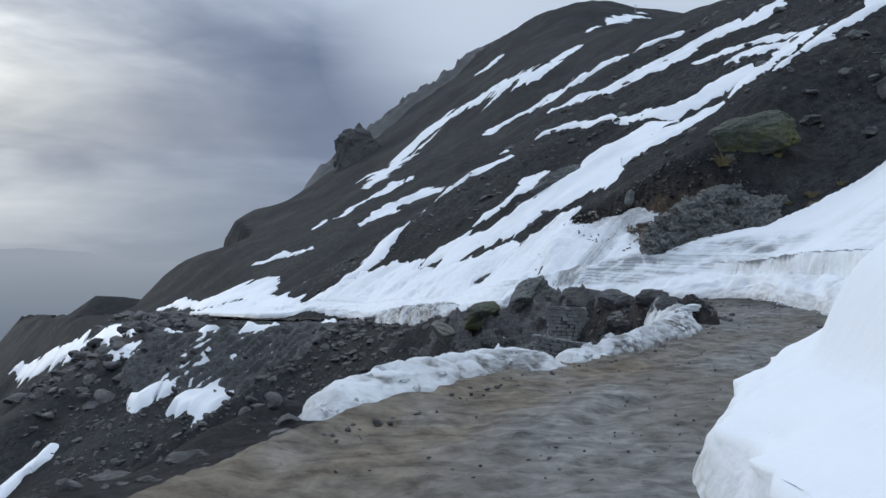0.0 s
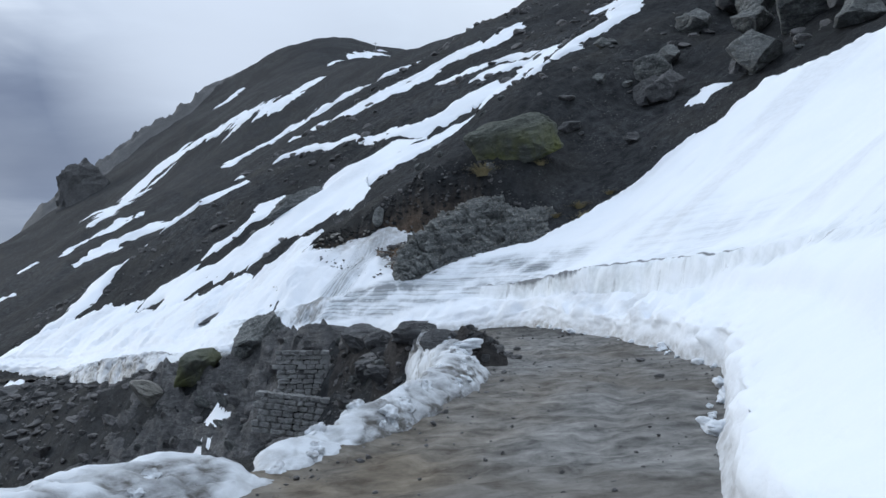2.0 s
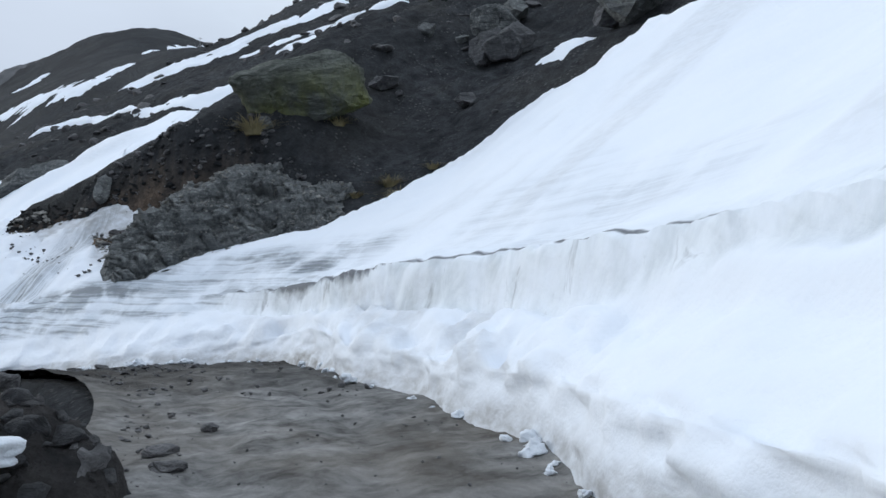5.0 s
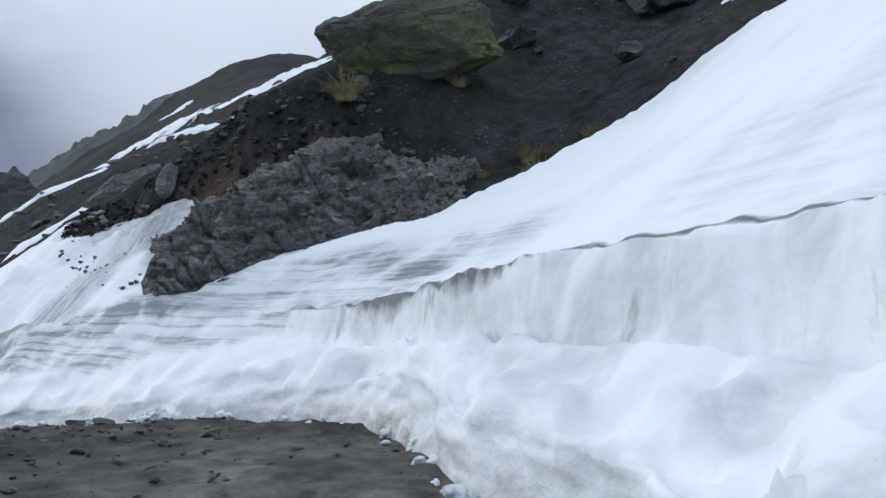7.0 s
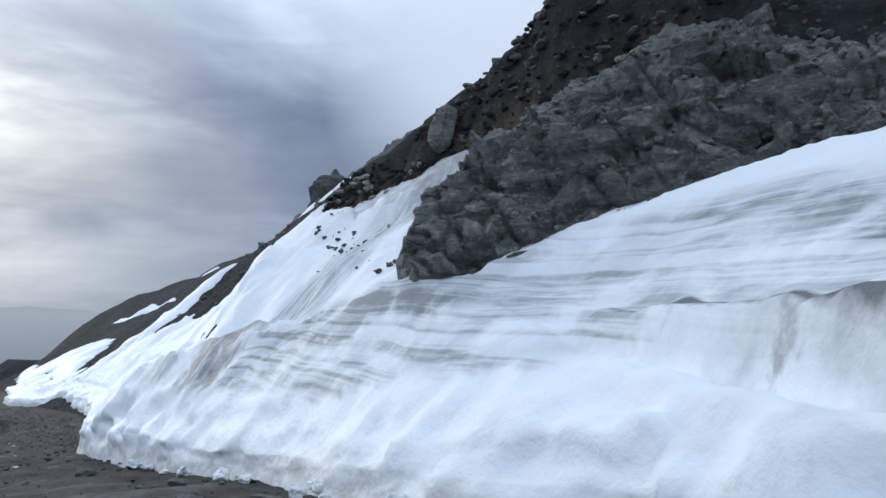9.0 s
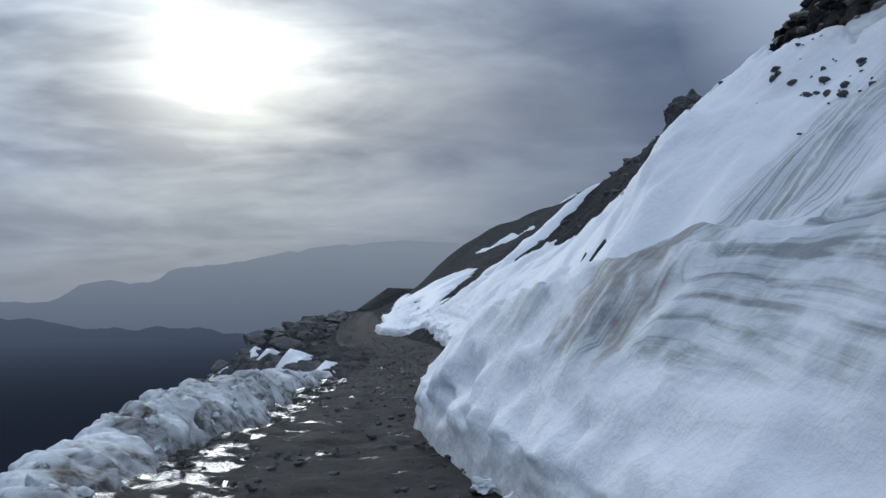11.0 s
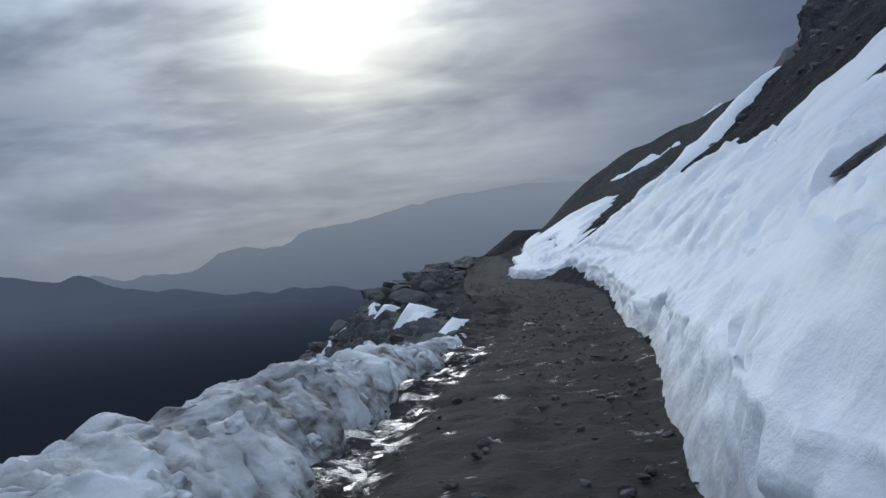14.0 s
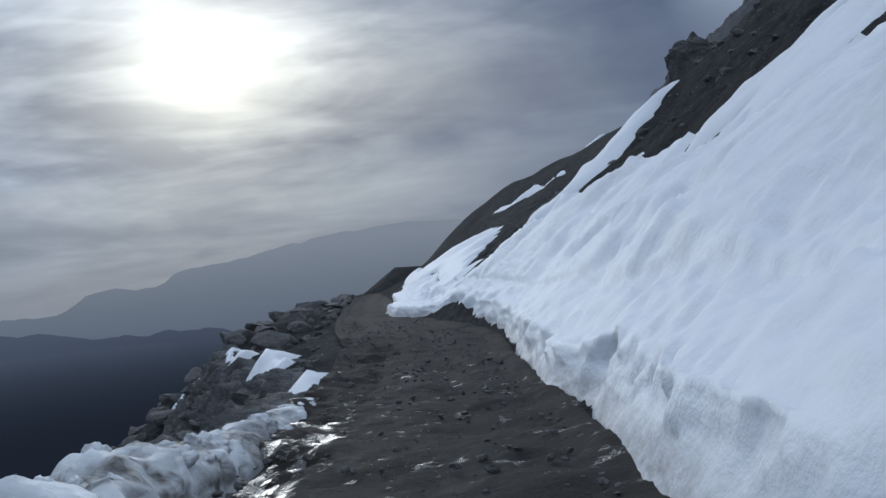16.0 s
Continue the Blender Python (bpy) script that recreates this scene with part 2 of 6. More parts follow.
def make_rock(name, dark, mid, pale, lichen=0.0, layered=1.0, scale=1.0, fleck=0.0):
    m, n, b = material(name)
    co = n.add("ShaderNodeTexCoord", 3)
    rnd = n.add("ShaderNodeObjectInfo", 5)
    p = place_of(n)
    bands = n.noise(n.scaled(co, 0.8, 0.8, 1 + 3.5 * layered), 1.6 * scale, 8, 0.68, 0.8)
    spots = n.noise(p, 6.5 * scale, 7, 0.7)
    big = n.noise(p, 0.9 * scale, 5, 0.6)
    colour = n.mix(n.ramp(bands, (0.33, 0.0), (0.66, 1.0)), dark, mid)
    colour = n.mix(n.math("MULTIPLY", n.ramp(spots, (0.5, 0.0), (0.72, 1.0)), 0.7), colour, pale)
    colour = n.mix(n.ramp(big, (0.36, 0.6), (0.56, 0.0)), colour, dark)
    colour = n.mix(n.math("MULTIPLY", rnd, 0.35), colour, mid)
    crack = n.add("ShaderNodeTexVoronoi", 0, feature="DISTANCE_TO_EDGE", i_Vector=n.mix(0.25, n.scaled(co, 1, 1, 1.9), n.add("ShaderNodeTexNoise", 1, i_Vector=co, i_Scale=1.5, i_Detail=5.0)), i_Scale=1.6 * scale)
    gap = n.math("MULTIPLY", n.ramp(crack, (0.0, 1.0), (0.03, 0.0)), n.ramp(big, (0.45, 0.0), (0.6, 1.0)))
    colour = n.mix(n.math("MULTIPLY", gap, 0.3), colour, (0.012, 0.012, 0.012))
    if fleck:
        chip = n.add("ShaderNodeTexVoronoi", 0, i_Vector=n.mix(0.12, p, n.add("ShaderNodeTexNoise", 1, i_Vector=p, i_Scale=4.0, i_Detail=3.0)), i_Scale=12.0, i_Randomness=1.0)
        chip = n.math("MULTIPLY", n.ramp(chip, (0.2, 1.0), (0.34, 0.0)), n.ramp(n.noise(p, 0.8, 4, 0.6), (0.42, 0.0), (0.6, fleck)))
        colour = n.mix(chip, colour, pale)
    if lichen:
        green = n.mix(spots, (0.07, 0.085, 0.04), (0.24, 0.25, 0.05))
        where = n.math("MULTIPLY", n.ramp(n.noise(n.scaled(p, 1, 1, 0.45), 0.8, 6, 0.6), (0.40, 0.0), (0.58, 1.0)), n.math("MULTIPLY", n.add("ShaderNodeMapRange", 0, i_0=n.add("ShaderNodeSeparateXYZ", 2, i_0=co), i_1=1.0, i_2=-0.8), lichen))
        colour = n.mix(where, colour, green)
    height = n.math("SUBTRACT", n.math("ADD", bands, n.math("MULTIPLY", spots, 0.5)), n.math("MULTIPLY", gap, 0.25))
    finish(n, b, colour, 0.82, height, 0.95, 0.14, 0.2)
    return m


def make_mud():
    """Wet unpaved road: mud, grit and water-darkened ruts."""
    m, n, b = material("mud_road")
    p = place_of(n)
    along = n.scaled(p, 1.0, 0.55, 1.0)
    big = n.noise(along, 0.35, 6, 0.6, 0.4)
    medium = n.noise(p, 2.2, 7, 0.66, 0.3)
    fine = n.noise(p, 13, 6, 0.7)
    wet = n.add("ShaderNodeAttribute", 2, attribute_name="wet")
    colour = n.mix(n.ramp(medium, (0.3, 0.0), (0.7, 1.0)), (0.06, 0.06, 0.059), (0.33, 0.325, 0.312))
    colour = n.mix(n.ramp(big, (0.42, 0.0), (0.62, 0.5)), colour, (0.11, 0.092, 0.07))
    grit = n.add("ShaderNodeTexVoronoi", 0, i_Vector=p, i_Scale=7.0)
    stone = n.math("MULTIPLY", n.ramp(grit, (0.12, 1.0), (0.26, 0.0)), n.ramp(n.noise(p, 1.4, 4), (0.46, 0.0), (0.64, 1.0)))
    colour = n.mix(n.math("MULTIPLY", stone, 0.6), colour, (0.2, 0.19, 0.175))
    soil = n.add("ShaderNodeAttribute", 2, attribute_name="soil")
    soil = n.math("MULTIPLY", soil, n.ramp(n.noise(along, 0.8, 5, 0.6, 0.4), (0.3, 0.35), (0.6, 1.0)))
    colour = n.mix(soil, colour, n.mix(n.ramp(medium, (0.35, 0.0), (0.65, 1.0)), (0.085, 0.068, 0.05), (0.24, 0.205, 0.155)))
    damp = n.ramp(n.math("ADD", n.math("MULTIPLY", n.noise(along, 1.1, 5, 0.6, 0.5), 0.75), n.math("MULTIPLY", wet, 0.47)), (0.38, 0.0), (0.76, 1.0))
    colour = n.mix(n.math("MULTIPLY", damp, n.math("ADD", 0.62, n.math("MULTIPLY", wet, 0.33))), colour, (0.019, 0.0175, 0.016))
    shine = n.add("ShaderNodeAttribute", 2, attribute_name="shine")
    pool = n.math("ADD", n.noise(n.scaled(p, 1.0, 0.7, 1.0), 2.4, 5, 0.65), n.math("MULTIPLY", n.math("SUBTRACT", shine, 1.0), 0.28))
    film = n.math("MULTIPLY", n.ramp(pool, (0.455, 0.0), (0.54, 1.0)), n.ramp(shine, (0.05, 0.0), (0.3, 1.0)))
    rough = n.math("SUBTRACT", n.math("SUBTRACT", 0.95, n.math("MULTIPLY", damp, 0.15)), n.math("MULTIPLY", film, 0.74))
    height = n.math("ADD", n.math("ADD", medium, n.math("MULTIPLY", fine, 0.4)), n.math("MULTIPLY", stone, 0.4))
    height = n.math("MULTIPLY", height, n.math("SUBTRACT", 1.0, n.math("MULTIPLY", film, 0.6)))
    finish(n, b, colour, rough, height, 0.85, 0.06, n.math("ADD", 0.1, n.math("MULTIPLY", film, 0.45)))
    return m


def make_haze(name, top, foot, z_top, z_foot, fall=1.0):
    """Far ridges, seen only as tones of distance: haze painted into a glowing colour."""
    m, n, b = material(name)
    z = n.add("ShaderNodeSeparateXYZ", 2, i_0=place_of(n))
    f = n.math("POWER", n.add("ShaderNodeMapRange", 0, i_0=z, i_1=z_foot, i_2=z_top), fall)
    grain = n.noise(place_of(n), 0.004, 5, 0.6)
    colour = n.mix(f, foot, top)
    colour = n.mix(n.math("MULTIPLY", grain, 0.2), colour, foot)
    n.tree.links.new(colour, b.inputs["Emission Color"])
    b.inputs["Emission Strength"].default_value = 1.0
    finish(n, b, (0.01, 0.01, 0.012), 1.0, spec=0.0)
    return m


def make_plain(name, a, c, rough, scale=6.0, bump=0.4, dist=0.02):
    m, n, b = material(name)
    p = place_of(n)
    f = n.noise(p, scale, 6, 0.65)
    finish(n, b, n.mix(f, a, c), rough, f, bump, dist)
    return m


SNOW = make_snow("old_snow", (0.86, 0.89, 0.93), (0.76, 0.81, 0.88), (0.21, 0.195, 0.175))
BERM_SNOW = make_snow("dirty_snow", (0.80, 0.83, 0.86), (0.60, 0.64, 0.69), (0.085, 0.08, 0.072), 0.75)
SOIL = make_soil("hill_soil", (0.022, 0.0243, 0.027), (0.09, 0.095, 0.102), (0.24, 0.235, 0.23))
GREY_ROCK = make_rock("grey_rock", (0.038, 0.041, 0.043), (0.215, 0.225, 0.22), (0.46, 0.47, 0.45), fleck=0.3)
DARK_ROCK = make_rock("dark_rock", (0.04, 0.0405, 0.043), (0.15, 0.151, 0.155), (0.27, 0.27, 0.265))
LICHEN_ROCK = make_rock("lichen_rock", (0.06, 0.065, 0.055), (0.15, 0.16, 0.14), (0.24, 0.25, 0.22), lichen=0.85, layered=0.3)
PALE_ROCK = make_rock("pale_rock", (0.18, 0.175, 0.16), (0.36, 0.35, 0.325), (0.52, 0.51, 0.48), layered=0.5, scale=2)
SCREE_ROCK = make_rock("scree_rock", (0.07, 0.069, 0.071), (0.19, 0.187, 0.187), (0.34, 0.335, 0.335), layered=0.4, scale=1.6)
WALL_STONE = make_rock("wall_stone", (0.24, 0.245, 0.25), (0.46, 0.465, 0.465), (0.58, 0.585, 0.58), layered=0.2, scale=3)
MUD = make_mud()
GRASS = make_plain("dry_grass", (0.24, 0.2, 0.1), (0.44, 0.38, 0.22), 0.8, 3.0)
STEEL = make_plain("galvanised_steel", (0.2, 0.2, 0.21), (0.3, 0.3, 0.31), 0.5)
m, n, b = material("puddle_water")
finish(n, b, (0.03, 0.028, 0.024), 0.1, n.noise(place_of(n), 12.0, 3), 0.35, 0.03, 0.5)
WATER = m
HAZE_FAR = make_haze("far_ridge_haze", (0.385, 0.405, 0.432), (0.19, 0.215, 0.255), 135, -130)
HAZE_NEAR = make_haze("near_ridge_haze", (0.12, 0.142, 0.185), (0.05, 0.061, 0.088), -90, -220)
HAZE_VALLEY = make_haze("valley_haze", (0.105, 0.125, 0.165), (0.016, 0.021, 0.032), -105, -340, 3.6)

# ---- plan: noise, road line, hillside ----
def lattice(ix, iy, iz, seed):
    h = (ix * 374761393 + iy * 668265263 + iz * 2147483647 + seed * 1274126177) & 0xFFFFFFFF
    h = ((h ^ (h >> 13)) * 1274126177) & 0xFFFFFFFF
    h = ((h ^ (h >> 15)) * 2246822519) & 0xFFFFFFFF
    return ((h ^ (h >> 16)) & 0xFFFF) / 32767.5 - 1.0


def vnoise(x, y, z=0.0, seed=0):
    """Smooth noise from -1 to 1 on arrays."""
    x, y, z = np.broadcast_arrays(np.asarray(x, float), np.asarray(y, float), np.asarray(z, float))
    fx, fy, fz = np.floor(x), np.floor(y), np.floor(z)
    ix, iy, iz = fx.astype(np.int64), fy.astype(np.int64), fz.astype(np.int64)
    tx, ty, tz = x - fx, y - fy, z - fz
    tx, ty, tz = (t * t * t * (t * (t * 6 - 15) + 10) for t in (tx, ty, tz))
    out = 0.0
    for a in (0, 1):
        for b in (0, 1):
            for c in (0, 1):
                w = (tx if a else 1 - tx) * (ty if b else 1 - ty) * (tz if c else 1 - tz)
                out = out + w * lattice(ix + a, iy + b, iz + c, seed)
    return out


def fbm(x, y, z=0.0, octaves=4, seed=0, gain=0.5):
    out, amp, f = 0.0, 1.0, 1.0
    for k in range(octaves):
        out = out + amp * vnoise(np.asarray(x) * f + 17.3 * k, np.asarray(y) * f - 9.1 * k, np.asarray(z) * f + 3.7 * k, seed + k)
        amp, f = amp * gain, f * 2.03
    return out


def ridged(x, y, z=0.0, octaves=4, seed=0):
    out, amp, f = 0.0, 0.6, 1.0
    for k in range(octaves):
        out = out + amp * (1 - 2 * np.abs(vnoise(np.asarray(x) * f + 7.7 * k, np.asarray(y) * f, np.asarray(z) * f, seed + k)))
        amp, f = amp * 0.5, f * 2.1
    return out


def step01(a, b, x):
    t = np.clip((np.asarray(x, float) - a) / (b - a), 0, 1)
    return t * t * (3 - 2 * t)


# the road's middle: x, y, height, half width; y grows all along
CENTRE = np.array([
    (-0.6, -30, 0.0, 2.6), (-0.5, 0, 0.0, 2.6), (0.5, 9, 0.02, 2.25), (3.2, 15.1, 0.1, 2.5), (5.9, 18.8, 0.2, 2.4), (8.5, 22.9, 0.4, 2.3),
    (10.6, 27.8, 0.6, 2.3), (12.0, 33, 0.9, 2.35), (12.1, 38, 1.22, 2.3), (11.1, 42.4, 1.27, 2.3), (9.2, 46.2, 1.1, 2.3), (6.8, 49.4, 0.8, 2.25),
    (3.6, 53.6, 0.52, 2.2), (0.9, 58.5, 0.22, 1.85), (-1.9, 64.6, -0.12, 1.9), (-4.1, 69.8, -0.42, 1.9), (-7.3, 76.8, -0.68, 1.9), (-12.2, 86.6, -0.95, 2.3),
    (-19, 97, -1.15, 2.1), (-26, 109, -1.25, 2.0), (-47, 148, -1.8, 2.0), (-297, 630, -12, 2.0)])


def smooth_line(points, step):
    """A spline through the points, with a sample about every step metres."""
    out = []
    for i in range(len(points) - 1):
        p0, p1, p2, p3 = points[max(i - 1, 0)], points[i], points[i + 1], points[min(i + 2, len(points) - 1)]
        length = np.linalg.norm((p2 - p1)[:2])
        m1 = (p2 - p0) / max(np.linalg.norm((p2 - p0)[:2]), 1e-6) * length
        m2 = (p3 - p1) / max(np.linalg.norm((p3 - p1)[:2]), 1e-6) * length
        n = max(2, int(min(length, 120) / step))
        for t in np.arange(n) / n:
            out.append((2 * t**3 - 3 * t**2 + 1) * p1 + (t**3 - 2 * t**2 + t) * m1 + (3 * t**2 - 2 * t**3) * p2 + (t**3 - t**2) * m2)
    return np.array(out + [points[-1]])


LINE = smooth_line(CENTRE, 0.5)
TANGENT = np.gradient(LINE[:, :2], axis=0)
TANGENT /= np.linalg.norm(TANGENT, axis=1)[:, None]


def lateral(x, y):
    """For places: the sideways distance from the road's middle (right positive), and the road's y, height and half width beside them."""
    shape, p = np.shape(x), np.stack([np.ravel(x), np.ravel(y)], 1).astype(float)
    out = np.zeros((len(p), 4))
    a, b = LINE[:-1, :2], LINE[1:, :2]
    ab = b - a
    l2 = (ab**2).sum(1)
    for i in range(0, len(p), 4000):
        q = p[i:i + 4000]
        near = ((q[:, None] - LINE[None, :, :2]) ** 2).sum(2).argmin(1)
        best = None
        for k in (np.clip(near - 1, 0, len(a) - 1), np.clip(near, 0, len(a) - 1)):
            t = np.clip(((q - a[k]) * ab[k]).sum(1) / l2[k], 0, 1)
            off = q - (a[k] + t[:, None] * ab[k])
            dist = np.hypot(off[:, 0], off[:, 1])
            side = np.where(ab[k, 0] * off[:, 1] - ab[k, 1] * off[:, 0] < 0, 1.0, -1.0)
            row = np.column_stack([dist * side, LINE[k, 1:] + t[:, None] * (LINE[k + 1, 1:] - LINE[k, 1:])])
            best = row if best is None else np.where((np.abs(row[:, :1]) < np.abs(best[:, :1])), row, best)
        out[i:i + 4000] = best
    return [out[:, k].reshape(shape) for k in range(4)]


def beside(yc, n):
    """The place n metres to the right of the road's middle where its y is yc, and the road's height there."""
    k = np.interp(yc, LINE[:, 1], np.arange(len(LINE)))
    i = np.clip(k.astype(int) if hasattr(k, "astype") else int(k), 0, len(LINE) - 2)
    f = k - i
    at = LINE[i] + (LINE[i + 1] - LINE[i]) * np.expand_dims(f, -1)
    tan = TANGENT[i] + (TANGENT[i + 1] - TANGENT[i]) * np.expand_dims(f, -1)
    tan = tan / np.linalg.norm(tan, axis=-1, keepdims=True)
    return at[..., 0] + tan[..., 1] * n, at[..., 1] - tan[..., 0] * n, at[..., 2], at[..., 3]


# the earth scarp's distance uphill of the road, along the road
SCARP = ([44, 48, 52, 57], [5.2, 5.5, 5.2, 4.6])


def hill(yc, d, x, y):
    """The hillside's height over the road, d metres uphill of the road's edge."""
    steep = np.interp(yc, [30, 41, 45, 47, 48, 52, 55, 60, 64, 68, 140], [0.2, 0.2, 0.9, 2.1, 2.3, 1.9, 2.35, 1.3, 0.2, 0.0, 0.0])
    h = np.interp(yc, [57, 66, 74, 88, 95, 104, 113, 128, 150], [0.71, 0.72, 0.77, 0.83, 0.78, 0.56, 0.5, 0.54, 0.65]) * np.minimum(d, 20) + 0.58 * np.minimum(np.maximum(d - 20, 0), 60) + 0.64 * np.maximum(d - 80, 0) + 0.1 * np.maximum(d - 190, 0) + steep * (1 - np.exp(-d / 2.4)) * np.exp(-np.maximum(d - 6, 0) / 8)
    lip = step01(43, 48, yc) * (1 - step01(56, 60, yc))
    edge = np.interp(yc, *SCARP) + 0.4 * vnoise(x * 0.7, y * 0.7, seed=5)
    h = h + lip * np.interp(yc, [44, 46, 48, 50, 53, 57], [2.6, 3.2, 2.8, 1.9, 0.9, 0.0]) * step01(-0.2, 0.7, d - edge)
    h = h + 1.5 * np.exp(-((x - 18.6) ** 2 + (y - 51.0) ** 2) / 5.0) + 0.8 * np.exp(-((x - 17.8) ** 2 + (y - 49.8) ** 2) / 2.5)
    h = h + 0.6 * np.exp(-((yc - 108) / 7) ** 2 - ((d - 7) / 3.5) ** 2) + 2.8 * step01(7, 17, d) * (1 - step01(55, 95, d)) * step01(150, 178, yc)
    h = h - 0.05 * np.clip(d - 20, 0, 50) * step01(90, 118, yc) * (1 - step01(185, 230, yc))
    # the roadside is dug level under the cut bank
    h = h * (1 - 0.9 * (1 - step01(0.35, 1.5, d)) * step01(54, 58, yc) * (1 - step01(90, 98, yc)))
    # a shallow hollow above the bend, filled with snow
    h = h - 0.55 * (0.55 + 0.45 * step01(39, 41.5, yc)) * step01(33, 38.5, yc) * (1 - step01(44.5, 47.5, yc)) * step01(3.5, 6.0, d) * (1 - step01(17, 26, d))
    # the spur ends towards the valley, and its top is flat
    u = (x + 5.5) * -0.46 + (y - 78) * 0.89
    v = np.maximum(d, 0)
    reach = np.interp(v, [0, 6, 35, 52, 66, 84, 121, 160, 200, 289, 400], [150, 166, 196, 225, 300, 400, 412, 416, 440, 485, 560])
    reach = reach + 14 * fbm(v * 0.03, v * 0.0, octaves=3, seed=31) * step01(20, 80, v)
    drop = u - reach
    top = np.interp(u, [40, 60, 100, 133, 166, 212, 304, 350, 400], [86, 87, 87, 93, 103, 118, 156, 183, 210])
    # the slope sags above the road's far end, and falls back below the crags
    h = h - 8.0 * np.exp(-(np.maximum(np.abs(v - 76) - 27, 0) / 21) ** 2) * step01(135, 180, yc) * (1 - step01(320, 420, yc))
    h = np.where(h > top - 30, top - 30 + 30 * np.tanh((h - top + 30) / 30), h)
    h = h - 5.0 * step01(96, 112, v) * (1 - step01(150, 185, v)) * step01(240, 290, yc)
    h = h - (5.5 + 1.5 * step01(200, 240, v)) * step01(66, 84, v) * (1 - step01(255, 290, v)) * step01(285, 330, yc)
    return h - 0.9 * np.where(drop > 0, np.sqrt(drop**2 + 36) - 6, 0) * (drop < 400) - 330 * (drop >= 400)


KNOLL = np.array([(8.6, 29.0, 0.9), (7.6, 33.0, 1.05), (7.2, 38.0, 1.1), (5.7, 42.6, 1.0), (4.3, 46.2, 1.05)])


def knoll(x, y):
    """The rocky hump inside the bend."""
    best = np.full(np.shape(x), -99.0)
    for a, b in zip(KNOLL[:-1], KNOLL[1:]):
        ab = (b - a)[:2]
        t = np.clip(((x - a[0]) * ab[0] + (y - a[1]) * ab[1]) / (ab @ ab), 0, 1)
        off = np.hypot(x - a[0] - t * ab[0], y - a[1] - t * ab[1])
        best = np.maximum(best, a[2] + t * (b[2] - a[2]) - 1.6 * np.maximum(off - 0.5, 0) ** 1.15)
    return best + 0.35 * ridged(x * 0.5, y * 0.5, octaves=4, seed=77)


def ground(x, y):
    """The height of the bare ground."""
    x, y = np.asarray(x, float), np.asarray(y, float)
    n, yc, zr, w = lateral(x, y)
    up, down = np.maximum(n - w, 0), np.maximum(-n - w, 0)
    rough = 0.16 * fbm(x * 0.45, y * 0.45, octaves=4, seed=2) + 0.5 * fbm(x * 0.08, y * 0.08, octaves=3, seed=8)
    far = step01(10, 60, up)
    gully = ridged(x * 0.035 + 0.6 * fbm(x * 0.01, y * 0.01, octaves=2, seed=4), y * 0.012, octaves=3, seed=12)
    zu = hill(yc, up, x, y) + rough * step01(0.2, 3, up) + step01(7, 14, up) * 0.45 * ridged(x * 0.16, y * 0.16, octaves=4, seed=23) + far * (1.2 * gully + 1.5 * fbm(x * 0.03, y * 0.03, octaves=3, seed=21))
    shelf = np.interp(yc, [6, 11, 16, 74, 82, 92, 106, 125], [3.2, 2.2, 0.5, 0.5, 1.2, 3.6, 7.0, 4.0])
    wall = step01(71, 77, yc) * (1 - step01(104, 116, yc))
    zd = -(0.62 * np.maximum(down - shelf, 0) + wall * 0.85 * np.clip(down - shelf, 0, 4.5) + 0.12 * np.minimum(down, shelf)) + rough * 1.4 * step01(0.2, 2.5, down)
    zd = zd - 0.75 * np.maximum(down - 7, 0) * step01(135, 165, yc) - 0.6 * np.maximum(down - 3, 0) * step01(44, 50, yc) * (1 - step01(64, 72, yc))
    zd = np.where(zd < -60, -60 + (zd + 60) * 0.55, zd)
    z = zr + np.where(n > 0, zu, zd) - 0.06 - 0.22 * (1 - step01(0.8, 0.97, np.abs(n) / w))
    z = np.where((n < -w * 0.75) & (yc < 60), np.maximum(z, knoll(x, y) - 0.6 * np.maximum(n + w, 0)), z)
    # a lower spur beyond the road's end
    lump = 1.5 - 0.33 * np.hypot((x + 112) * 0.55, y - 285) - 0.9 * np.maximum(-114 - x, 0) - 0.35 * np.maximum(268 - y, 0) + 4 * fbm(x * 0.04, y * 0.04, octaves=4, seed=9)
    z = np.maximum(z, lump)
    return np.maximum(z, -430 + 12 * fbm(x * 0.004, y * 0.004, octaves=3, seed=14))
# ---- end of plan ----

# ---- mesh helpers ----
def mesh_from(name, verts, quads, smooth=True):
    me = bpy.data.meshes.new(name)
    verts, quads = np.asarray(verts, np.float32), np.asarray(quads, np.int32)
    k = quads.shape[1]
    me.vertices.add(len(verts))
    me.vertices.foreach_set("co", verts.ravel())
    me.loops.add(quads.size)
    me.loops.foreach_set("vertex_index", quads.ravel())
    me.polygons.add(len(quads))
    me.polygons.foreach_set("loop_start", np.arange(0, quads.size, k, dtype=np.int32))
    me.polygons.foreach_set("use_smooth", np.full(len(quads), smooth))
    me.update(calc_edges=True)
    me.validate()
    return me


